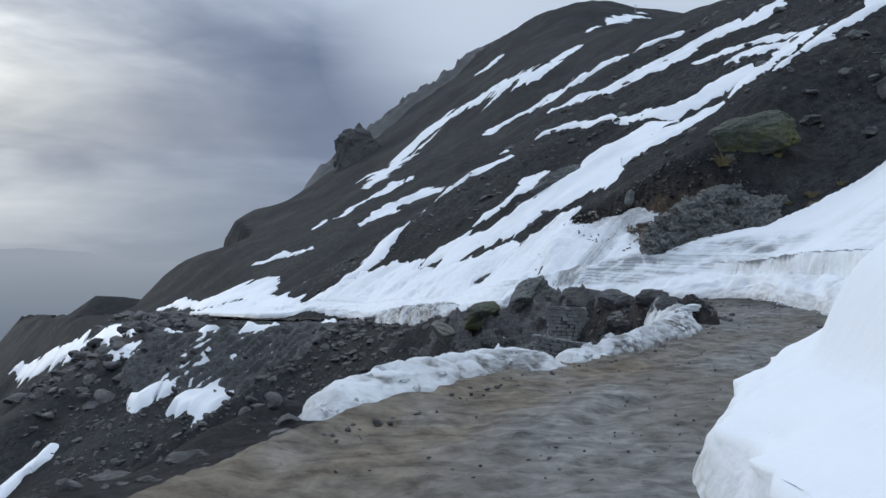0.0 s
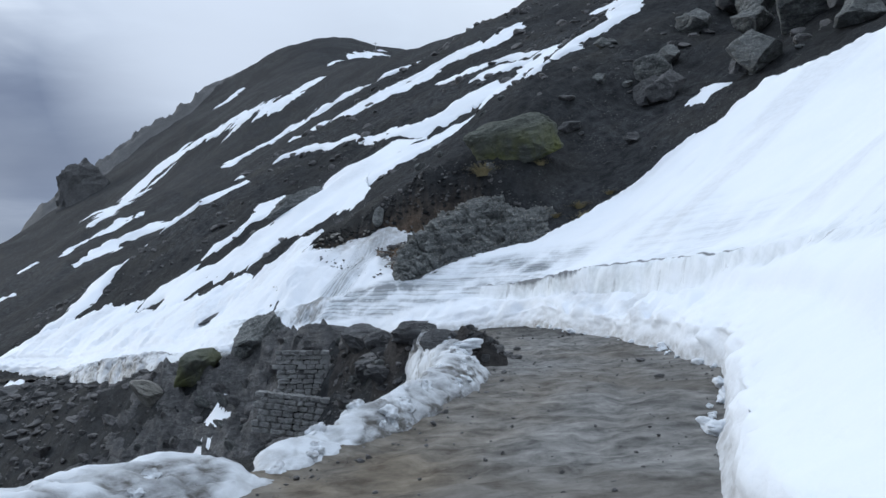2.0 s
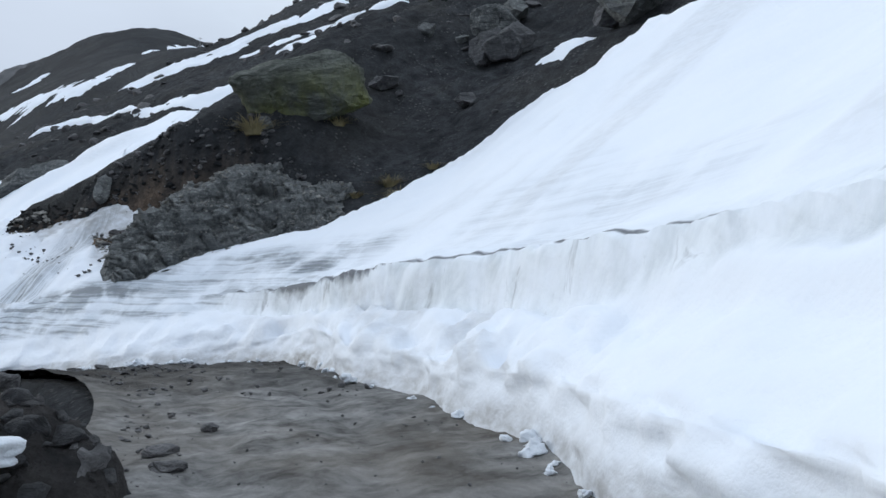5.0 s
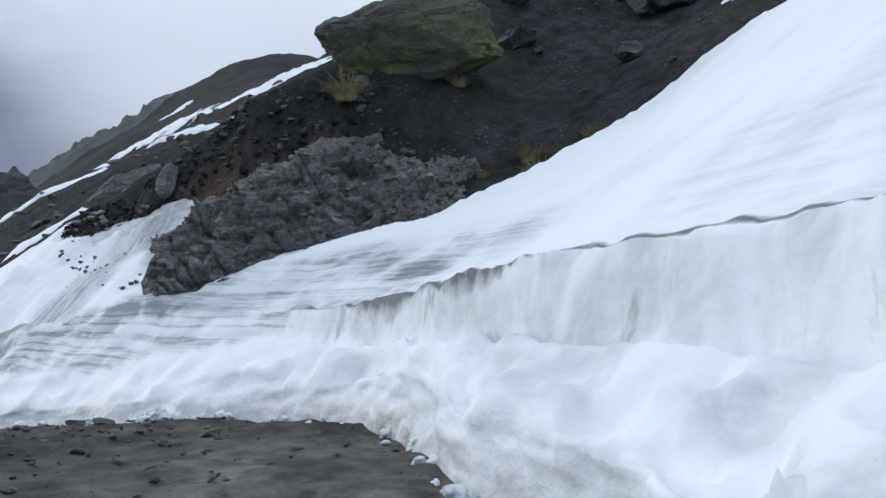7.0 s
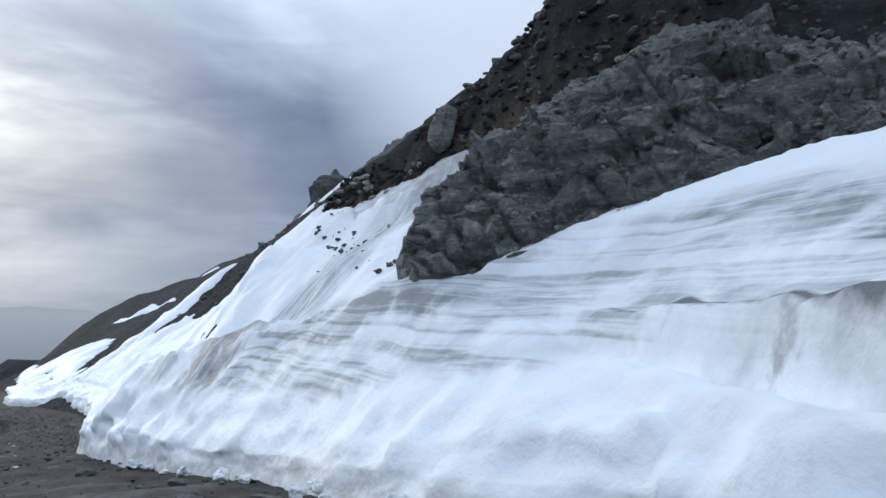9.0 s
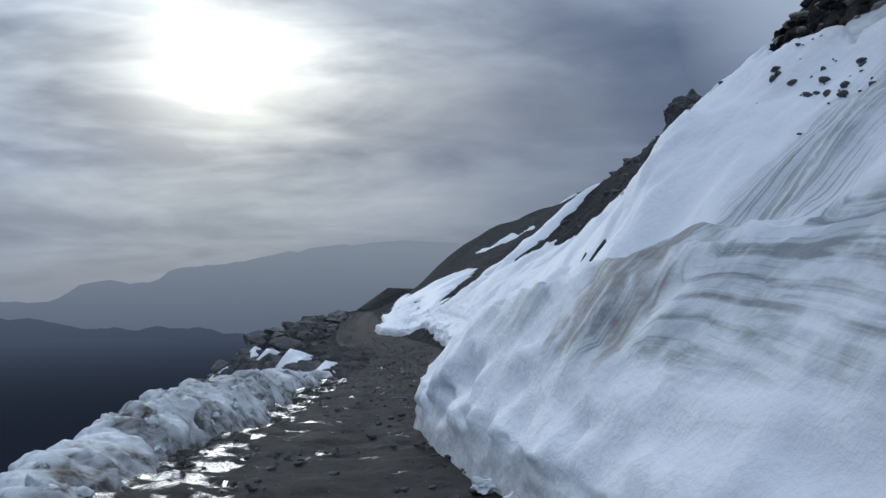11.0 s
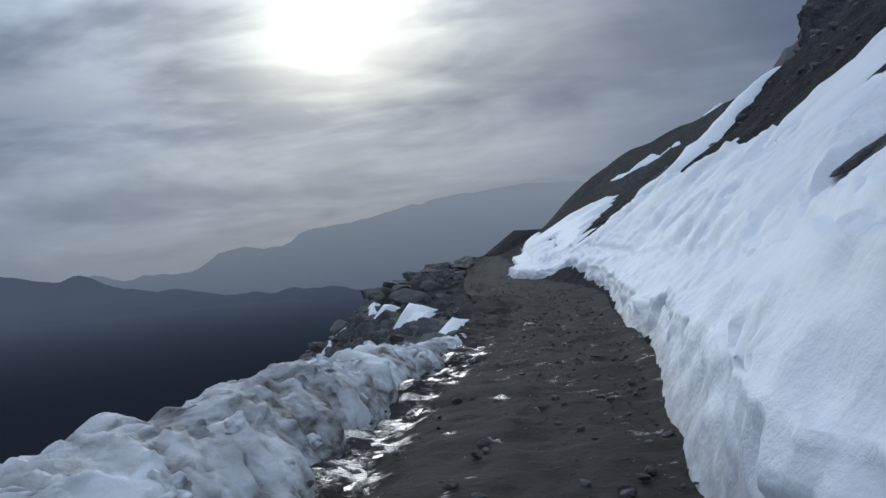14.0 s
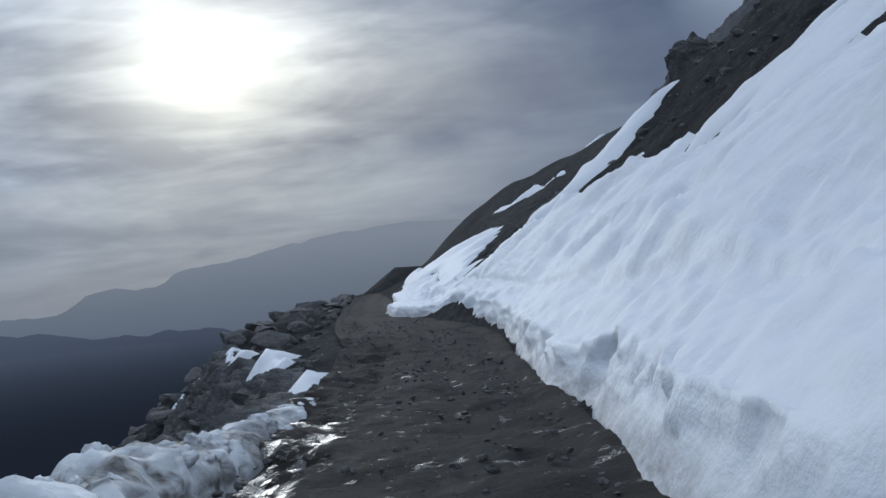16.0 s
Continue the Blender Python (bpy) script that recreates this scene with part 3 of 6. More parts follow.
def sheet(name, grid, mat, keep=None, **layers):
    """A grid of places (rows, columns, 3) as one mesh, with point layers."""
    r, c = grid.shape[:2]
    i = np.arange(r * c).reshape(r, c)
    quads = np.stack([i[:-1, :-1], i[:-1, 1:], i[1:, 1:], i[1:, :-1]], -1).reshape(-1, 4)
    verts = grid.reshape(-1, 3)
    used = np.ones(len(verts), bool)
    if keep is not None:
        k = keep[:-1, :-1] | keep[:-1, 1:] | keep[1:, 1:] | keep[1:, :-1]
        quads = quads[k.ravel()]
        used = np.zeros(len(verts), bool)
        used[quads.ravel()] = True
        quads = (np.cumsum(used) - 1)[quads]
    me = mesh_from(name, verts[used], quads)
    for key, values in layers.items():
        me.attributes.new(key, "FLOAT", "POINT").data.foreach_set("value", np.asarray(values, np.float32).ravel()[used])
    me.materials.append(mat)
    return new(name, me)


BALLS = {}


def ball(level):
    """Places and triangles of a unit ball."""
    if level not in BALLS:
        bm = bmesh.new()
        bmesh.ops.create_icosphere(bm, subdivisions=level, radius=1)
        BALLS[level] = (np.array([v.co[:] for v in bm.verts]), np.array([[v.index for v in f.verts] for f in bm.faces]))
        bm.free()
    return BALLS[level]


def rock_shape(seed, size, level=3, cuts=9, rough=0.12, layer=0.0, boxy=0.0, crag=0.0):
    """An angular stone: a ball cut by planes, then roughened."""
    p, tris = ball(level)
    p = np.sign(p) * np.abs(p) ** (1 - boxy)
    rng = np.random.default_rng(seed)
    for _ in range(cuts):
        way = rng.normal(size=3)
        way /= np.linalg.norm(way)
        reach = rng.uniform(0.45, 0.82)
        over = p @ way - reach
        p = p - np.where(over > 0, over, 0)[:, None] * way
    out = p / np.maximum(np.linalg.norm(p, axis=1), 1e-6)[:, None]
    f = 1.7
    bump = rough * fbm(p[:, 0] * f + seed, p[:, 1] * f, p[:, 2] * f, octaves=6 if level > 4 else 4, seed=seed % 97, gain=0.55)
    if layer:
        bump = bump + layer * np.abs(np.mod(p[:, 2] * 4.2 + 0.5 * p[:, 0] + 0.3 * vnoise(p[:, 0] * 3, p[:, 1] * 3, seed=3), 1.0) - 0.5)
    if crag:
        bump = bump + crag * (ridged(p[:, 0] * 2.3 + seed, p[:, 1] * 2.3, p[:, 2] * 3.4, octaves=5, seed=seed % 89) - 0.3)
        block = np.floor(4.0 * (p[:, 0] * 0.7 + p[:, 2] + 0.35 * vnoise(p[:, 0] * 2, p[:, 1] * 2, p[:, 2] * 2, seed=seed % 53)))
        bump = bump + crag * 0.55 * lattice(block.astype(np.int64), 0 * block.astype(np.int64), np.floor(p[:, 1] * 3 + 0.4 * block).astype(np.int64), 7)
    p = p + out * bump[:, None]
    return p * np.asarray(size), tris


def rock(name, at, size, seed, mat, turn=(0, 0, 0), level=4, cuts=9, rough=0.12, layer=0.0, sink=0.25, smooth=False, boxy=0.0, crag=0.0):
    """One stone of the given half sizes that sits in the ground at (x, y); a third number gives its height instead."""
    p, tris = rock_shape(seed, size, level, cuts, rough, layer, boxy, crag)
    me = mesh_from(name, p, tris, smooth)
    me.materials.append(mat)
    ob = new(name, me)
    z = at[2] if len(at) > 2 else float(ground(np.array([at[0]]), np.array([at[1]]))[0]) + size[2] * (1 - 2 * sink)
    ob.matrix_world = pose(at[0], at[1], z, *turn)
    return ob


def joined_stones(name, places, sizes, mat, seed, level=2, flat=0.6):
    """Many small stones in one mesh."""
    rng = np.random.default_rng(seed)
    shapes = [rock_shape(seed + k, (1, 1, 1), level, 8, 0.1) for k in range(8)]
    verts, faces, count = [], [], 0
    for (x, y, z), s in zip(places, sizes):
        p, tris = shapes[rng.integers(8)]
        q = p * (s * np.array([1.0, rng.uniform(0.6, 1.0), flat * rng.uniform(0.6, 1.2)]))
        a, t = rng.uniform(0, 6.28), rng.normal(0, 0.35)
        rz = np.array([[math.cos(a), -math.sin(a), 0], [math.sin(a), math.cos(a), 0], [0, 0, 1]])
        rx = np.array([[1, 0, 0], [0, math.cos(t), -math.sin(t)], [0, math.sin(t), math.cos(t)]])
        verts.append(q @ rx.T @ rz.T + (x, y, z))
        faces.append(tris + count)
        count += len(p)
    me = mesh_from(name, np.concatenate(verts), np.concatenate(faces), False)
    me.materials.append(mat)
    return new(name, me)


def disc(name, x, y, z, mat, **layers):
    """Rings round a middle point, rows by angle (the last row repeats the first), as one mesh of triangles."""
    rows, cols = x.shape[0] - 1, x.shape[1] - 1
    verts = np.concatenate([[(x[0, 0], y[0, 0], z[0, 0])], np.stack([x[:-1, 1:], y[:-1, 1:], z[:-1, 1:]], -1).reshape(-1, 3)])
    tris = []
    for i in range(rows):
        a, b = 1 + i * cols, 1 + ((i + 1) % rows) * cols
        tris.append((0, a, b))
        for j in range(cols - 1):
            tris += [(a + j, a + j + 1, b + j + 1), (a + j, b + j + 1, b + j)]
    me = mesh_from(name, verts, tris)
    for key, value in layers.items():
        me.attributes.new(key, "FLOAT", "POINT").data.foreach_set("value", np.full(len(verts), value, np.float32))
    me.materials.append(mat)
    return new(name, me)


def part(name, me_ob, parent, label=""):
    me_ob.name = name
    me_ob.parent = parent
    return tagged(me_ob, label)


# ---- the ground, one sheet to the horizon ----
def graded(lo, hi, step, reach):
    """Even steps from lo to hi, then growing ones out to reach on both sides."""
    mid = list(np.arange(lo, hi, step))
    out, s, a = [], step, hi
    while a < reach:
        out.append(a)
        s *= 1.055
        a += s
    back, s, a = [], step, lo - step
    while a > -reach:
        back.append(a)
        s *= 1.055
        a -= s
    return np.array(back[::-1] + mid + out)


gx, gy = np.meshgrid(graded(-14, 34, 0.3, 3600), graded(4, 100, 0.3, 3600))
gz = ground(gx, gy)
gn, gyc, _, gw = lateral(gx, gy)
gd = gn - gw
scarp = np.interp(gyc, *SCARP) + 0.4 * vnoise(gx * 0.7, gy * 0.7, seed=5)
earth = step01(44.5, 47, gyc) * (1 - step01(55, 59, gyc)) * step01(2.2, 3.0, gd) * (1 - step01(-0.1, 0.35, gd - scarp))
earth = np.clip(earth * (0.75 + 0.6 * fbm(gx * 0.8, gy * 0.8, octaves=3, seed=3)), 0, 1)
near = (np.abs(gx - 5) < 45) & (np.abs(gy - 55) < 70) & (np.abs(gd + gw) > gw + 0.5)
gz = gz + near * 0.09 * ridged(gx * 1.6, gy * 1.6, octaves=3, seed=55)
tagged(sheet("ground", np.stack([gx, gy, gz], -1), SOIL, earth=earth), "dark stony hillside of bare earth and thin moss", "ground", kind="structure")


# ---- the road ----
ry = np.concatenate([np.arange(-25, 0, 0.5), np.arange(0, 90, 0.12), np.arange(90, 190, 0.6)])
rn = np.linspace(-1.15, 1.15, 61)
RY, RN = np.meshgrid(ry, rn, indexing="ij")
rx_, ry_, rz_, rw_ = beside(RY, RN * 0)
rx_, ry_, rz_, rw_ = beside(RY, RN * rw_)
rut = -0.075 * np.exp(-((np.abs(RN * rw_ + 0.25) - 0.8) / 0.28) ** 2) * (0.7 + 0.5 * fbm(rx_ * 0.3, ry_ * 0.3, octaves=2, seed=61))
lumps = (1 + 1.2 * step01(48, 54, RY) * step01(-0.25, -0.6, RN)) * 0.05 * fbm(rx_ * 0.9, ry_ * 0.9, octaves=5, seed=62, gain=0.6) + 0.012 * ridged(rx_ * 4, ry_ * 4, octaves=3, seed=63)
edge_up = 0.10 * step01(0.86, 1.1, np.abs(RN))
end_wet = step01(31, 42, RY) * (0.8 + 0.1 * fbm(rx_ * 0.5, ry_ * 0.5, octaves=3, seed=64))
right_track = step01(15, 20, RY) * (1 - step01(35, 40, RY)) * np.exp(-((RN - 0.5) / 0.42) ** 2)
left_rut = step01(49, 53, RY) * (1 - step01(68, 75, RY)) * step01(-0.3, -0.55, RN)
tiny = 0.45 * step01(50, 54, RY) * (1 - step01(75, 85, RY))
tagged(sheet("road", np.stack([rx_, ry_, rz_ + rut + lumps + edge_up], -1), MUD, wet=np.clip(end_wet + 0.22 * step01(46, 55, RY) + 0.2 * right_track, 0, 1), soil=np.clip((1 - step01(16, 27, RY)) * step01(0.0, -0.45, RN) * 0.85, 0, 1), shine=np.clip(np.maximum(np.maximum(0.3 * right_track, left_rut), tiny), 0, 1)), "wet unpaved mountain road of mud and gravel", "road", kind="structure")


# ---- the snow bank above the road ----
BANK_Y = [-10, 10, 18, 24, 30, 33, 36, 38.5, 41, 44, 47, 49.5, 52, 54.5, 56, 59.5, 66, 76, 90, 105, 125]
BANK_FOOT = [0.5, 0.55, 0.7, 0.8, 0.7, 0.6, 0.6, 0.85, 0.5, 0.35, 0.35, 0.4, 0.6, 0.9, 0.8, 0.9, 0.8, 0.6, 0.7, 0.5, 0.3]   # height of the cut face at the road
BANK_MID = [1.6, 1.7, 2.0, 1.9, 1.4, 1.3, 1.3, 1.25, 1.1, 1.6, 2.75, 2.35, 2.3, 1.9, 1.6, 1.8, 1.4, 1.1, 1.2, 0.8, 0.4]   # heap behind it
BANK_MID_D = [2.2, 2.2, 2.2, 1.8, 1.0, 0.9, 0.8, 0.2, 0.5, 1.3, 1.6, 1.4, 1.0, 0.5, 0.5, 0.8, 1.0, 1.2, 1.4, 1.2, 1.0]
BANK_ICE = [0.3, 0.4, 0.5, 0.7, 1.0, 1.0, 0.95, 0.8, 0.8, 0.3, 0.1, 0.1, 0.1, 0.1, 0.3, 0.3, 0.25, 0.2, 0.2, 0.1, 0.0]   # old cut face above the heap
FOOT_Y = [-10, 8, 13, 18.6, 22, 24.5, 26.6, 29, 31.5, 33.5, 35.4, 37.5, 39.5, 41, 42, 43.6, 45.4, 48.2, 50, 52, 55.2, 56.5, 59.7, 62, 67, 69.2, 71.7, 73.5, 80, 90, 95, 100, 104, 108, 115, 125]
BANK_START = [-0.3, -0.3, -0.05, -0.45, -0.15, 0.15, -0.15, 0.0, -0.45, -0.3, -0.65, -0.35, -0.05, -0.2, -0.5, -1.1, -1.15, -0.85, -0.75, -0.6, -0.5, -0.5, -0.15, 0.0, 0.28, 0.45, 0.0, 0.2, 0.45, 0.75, 1.1, 0.0, -1.0, -1.3, -0.4, -0.2]   # how far it stands back from the road's edge
TOP_Y = [-10, 18, 24, 30, 34, 38, 39.4, 40.5, 41.1, 41.8, 42.9, 44.0, 46, 47, 48.2, 49, 50, 51, 52.5, 55, 57, 60, 66, 72, 75, 79, 83, 88, 91, 93, 96, 98, 100, 103, 106, 113, 121, 130, 140]   # where bare ground begins
BANK_TOP = [29, 26, 22, 18, 15.4, 14.6, 14.2, 12.0, 10.4, 8.2, 5.3, 4.6, 3.6, 3.2, 3.0, 3.3, 4.2, 4.6, 5.0, 5.4, 7.2, 9.0, 8.0, 6.0, 5.7, 6.3, 7.0, 7.4, 6.6, 5.6, 4.0, 2.8, 2.6, 3.4, 3.2, 3, 4, 2, 0.5]


def at_bank(table, yc):
    return np.interp(yc, BANK_Y, table)


def bank_height(yc, d, x, y):
    """The snow's height over the road."""
    foot, mid, mid_d, ice = (at_bank(t, yc) for t in (BANK_FOOT, BANK_MID, BANK_MID_D, BANK_ICE))
    # snow smooths the ground under it
    bare = sum(ground(x + a, y + b) for a, b in ((0, 0), (1.1, 0.3), (-1.1, -0.3), (0.3, -1.1), (-0.3, 1.1), (0.6, 0.7), (-0.6, -0.7))) / 7 - beside(yc, 0.0)[2]
    heap = foot + (mid - foot) * np.clip((d - 0.05) / (mid_d - 0.05), 0, 1) ** 0.9
    heap = heap - 0.12 * step01(-0.1, 0.1, d - mid_d) * np.clip(ice * 2, 0, 1)
    heap = heap + ice * step01(0, 0.22, d - mid_d - 0.08)
    limit = np.interp(yc, TOP_Y, BANK_TOP)
    top = limit + (0.9 * fbm(x * 0.35, y * 0.35, octaves=4, seed=41) + 0.25 * fbm(x * 1.6, y * 1.6, octaves=2, seed=42)) * np.clip(limit / 9, 0.15, 1.2)
    thick = np.interp(yc, [40, 44, 46, 48, 50, 56, 62, 80], [0.95, 0.8, 0.95, 0.8, 0.4, 0.4, 0.45, 0.45])
    depth = thick * np.clip((top - d) / 1.6, -1.5, 1)
    over = bare + depth
    t = step01(0.6, 2.4, d - mid_d)
    sag = heap + 0.45 * np.maximum(d - mid_d - 0.4, 0)
    h = sag * (1 - t) + over * t
    h = np.maximum(h, over - 1.6 * (1 - step01(0.0, 1.4, d)))
    h = np.where(d > top - 1.2, np.minimum(h, over), h)
    h = np.where(d < top - 0.4, np.maximum(h, bare + 0.3), h)
    return h, top


yc_line = np.concatenate([np.arange(-10, 8, 0.3), np.arange(8, 70, 0.13), np.arange(70, 140, 0.25)])
d_line = np.concatenate([np.linspace(-0.12, 0.0, 16), np.linspace(0.05, 4, 56), 4 + 28 * np.linspace(0.01, 1, 110) ** 1.25])
YC, D = np.meshgrid(yc_line, d_line, indexing="ij")
cx, cy, cz, cw = beside(YC, D * 0)
cx, cy, cz, cw = beside(YC, cw + D)
rise = np.clip((D + 0.12) / 0.12, 0, 1)
lean_back = np.interp(YC, [8, 18, 26, 50, 57, 60, 76, 84, 100], [0.3, 0.25, 0.15, 0.15, 0.25, 0.5, 0.5, 0.3, 0.2])
wob = 0.03 * fbm(YC * 0.6, 0 * YC, octaves=3, seed=71) + np.interp(YC, FOOT_Y, BANK_START) + lean_back * rise
wob = wob * (1 - step01(0.3, 3, D))
cx, cy, _, _ = beside(YC, cw + D + wob)
ch, ctop = bank_height(YC, np.maximum(D, 0), cx, cy)
first = D < 0.0001
level0 = ch.copy()
ch = np.where(first, -0.15 + (ch + 0.15) * rise, ch)
slope_lump = 0.2 * fbm(cx * 0.8, cy * 0.8, octaves=5, seed=93, gain=0.58) * (0.45 + 0.55 * step01(50, 55, YC)) * step01(44, 50, YC) * (1 - step01(6, 10, D)) * step01(0.6, 1.6, D)
slope_lump = slope_lump * (0.4 + 0.9 * step01(-0.2, 0.4, fbm(cx * 0.3, cy * 0.3, octaves=2, seed=94)))
heap_zone = step01(27, 30, YC) * (1 - step01(41, 44, YC))
lump = ((0.16 - 0.1 * heap_zone * step01(-0.1, 0.1, D - at_bank(BANK_MID_D, YC))) * ridged(cx * 0.9, cy * 0.9, ch * 1.2, octaves=3, seed=81) + 0.36 * heap_zone * (1 - step01(-0.4, 0.0, D - at_bank(BANK_MID_D, YC))) * fbm(cx * 1.5, cy * 1.5, ch * 1.5, octaves=4, seed=80) + 0.10 * fbm(cx * 2.5, cy * 2.5, ch * 2.5, octaves=3, seed=82)) * (1 - step01(1.0, 3.2, D)) * (0.3 + 0.7 * step01(20, 32, YC))
soft_roll = 0.10 * fbm(cx * 0.25, cy * 0.25, octaves=3, seed=83)
crust = 0.07 * (ridged(cx * 1.9, cy * 1.9, ch * 1.9, octaves=4, seed=92) - 0.4) * step01(50, 54, YC) * step01(0.1, 0.8, D) * (1 - step01(8, 14, D))
ch = ch + slope_lump + crust + soft_roll * step01(1, 4, D) + np.where(first, 0, lump * 0.6)
push = (1 - step01(0.05, 0.6, D)) * ((0.11 - 0.06 * step01(55, 59, YC) * (1 - step01(65, 69, YC))) * fbm(YC * 1.1, ch * 1.9, D * 1.5, octaves=5, seed=84, gain=0.6) + 0.05 * fbm(cx * 4, cy * 4, ch * 3, octaves=3, seed=85)) * np.clip(ch * 2, 0, 1)
# the lip hangs over the undercut face
hang = 0.09 * (0.25 + 0.75 * step01(50, 56, YC) * (1 - step01(78, 84, YC))) * step01(18, 26, YC) * (0.85 + 0.5 * vnoise(YC * 0.8, ch * 0.8, seed=95))
hang = hang * np.where(first, 0.55 - 1.55 * rise ** 2, -1.0 * (1 - step01(0.0, 0.75, D)))
cx, cy, _, _ = beside(YC, cw + D + wob + push + hang)
ch = np.where((D > 0.03) & (D < ctop - 0.4), np.maximum(ch, ground(cx, cy) - cz + 0.05), ch)
# dirt: layers in the old cut, bare ice, painted shade of the lip's crack and brown splash near the road
past = D - at_bank(BANK_MID_D, YC)
height = cz + ch
# old layers lie nearly level; beside the runnel under the outcrop they are dragged downhill
run_a, run_b = np.array((11.6, 54.6)), np.array((7.2, 52.6))
along = np.clip(((cx - run_a[0]) * (run_b - run_a)[0] + (cy - run_a[1]) * (run_b - run_a)[1]) / ((run_b - run_a) @ (run_b - run_a)), 0, 1)
off_run = np.hypot(cx - run_a[0] - along * (run_b - run_a)[0], cy - run_a[1] - along * (run_b - run_a)[1])
dragged = (1 - step01(0.5, 1.3, off_run)) * step01(46, 48.5, YC)
layer = (1 - dragged) * (0.75 * height + 0.02 * cx - 0.035 * (cy - 48)) + dragged * (0.9 * off_run + 1.3) + 0.06 * fbm(cx * 0.45, cy * 0.45, octaves=3, seed=85)
fade_in = 0.4 + 0.6 * step01(-0.5, 0.2, fbm(cx * 0.3, cy * 0.3, level0 * 0.9, octaves=3, seed=90))
low_z = np.interp(YC, [41, 44, 47, 50, 52], [2.75, 2.5, 2.2, 2.0, 2.0]) + 0.14 * fbm(cx * 0.6, cy * 0.6, octaves=3, seed=98)
old_cut = step01(-0.05, 0.1, height - low_z) * (1 - step01(-0.3, 0.4, height - np.interp(YC, [38, 41, 44, 47, 49.5], [4.4, 4.4, 4.2, 3.9, 3.4])))
lines = 1.7 * step01(38.5, 42, YC) * (1 - step01(49.6, 51, YC)) * old_cut * fade_in
lines = np.maximum(lines, 1.2 * dragged * (0.45 + 0.55 * along) * step01(1.9, 2.15, height))
mess = step01(0.55, 0.9, along) * (1 - step01(0.5, 1.1, off_run)) * step01(1.95, 2.2, height)
lines = np.maximum(lines, 0.22 * step01(28, 33, YC) * (1 - step01(41, 44, YC)) * step01(0.45, 0.8, past) * (1 - step01(2.2, 4.5, past)) * step01(-0.3, 0.3, fbm(cx * 0.25, cy * 0.25, octaves=3, seed=96)))
cut_face = step01(52, 53, YC) * (1 - step01(57, 58.5, YC)) * step01(0.3, 0.6, D) * (1 - step01(1.4, 1.9, D))
layer = layer * (1 - cut_face) + cut_face * 0.8 * level0
lines = np.maximum(lines, 0.45 * cut_face)
behind = D - at_bank(BANK_MID_D, YC)
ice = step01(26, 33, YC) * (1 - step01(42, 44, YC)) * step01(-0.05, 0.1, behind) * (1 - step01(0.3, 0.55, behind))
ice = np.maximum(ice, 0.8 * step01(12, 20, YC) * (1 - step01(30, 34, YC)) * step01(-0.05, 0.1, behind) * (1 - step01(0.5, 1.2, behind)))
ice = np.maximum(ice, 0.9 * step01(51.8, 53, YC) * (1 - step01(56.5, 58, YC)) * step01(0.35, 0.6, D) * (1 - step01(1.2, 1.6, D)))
lines = lines * (1 - 0.75 * ice * (1 - step01(42, 44, YC)))
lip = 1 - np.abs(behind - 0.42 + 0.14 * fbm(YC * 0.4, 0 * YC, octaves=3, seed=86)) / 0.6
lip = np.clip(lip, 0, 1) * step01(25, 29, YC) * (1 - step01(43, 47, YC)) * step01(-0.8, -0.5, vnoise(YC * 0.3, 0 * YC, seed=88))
splash = 0.6 * (1 - step01(0.0, 0.5, D)) * (1 - step01(0.1, 0.55, ch))
heaps = 0.28 * step01(29, 31, YC) * (1 - step01(40, 43, YC)) * (1 - step01(0.8, 1.3, D)) * step01(-0.1, 0.5, fbm(cx * 0.8, cy * 0.8, ch, octaves=3, seed=97))
film = 0.16 * step01(0.1, 0.6, fbm(cx * 0.15, cy * 0.5, octaves=4, seed=87)) * step01(2, 4, D)
rim = 0.5 * step01(0.9, 0.1, ctop - D) * step01(43, 46, YC) * (1 - step01(52, 56, YC))
bank_dirt = np.clip(splash + heaps + film + rim + 0.85 * mess * step01(-0.1, 0.35, fbm(cx * 2.2, cy * 2.2, ch * 2.2, octaves=4, seed=99)), 0, 1)
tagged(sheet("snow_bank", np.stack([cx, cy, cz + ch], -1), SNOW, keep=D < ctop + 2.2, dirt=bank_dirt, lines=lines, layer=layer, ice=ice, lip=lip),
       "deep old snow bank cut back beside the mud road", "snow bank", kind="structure")


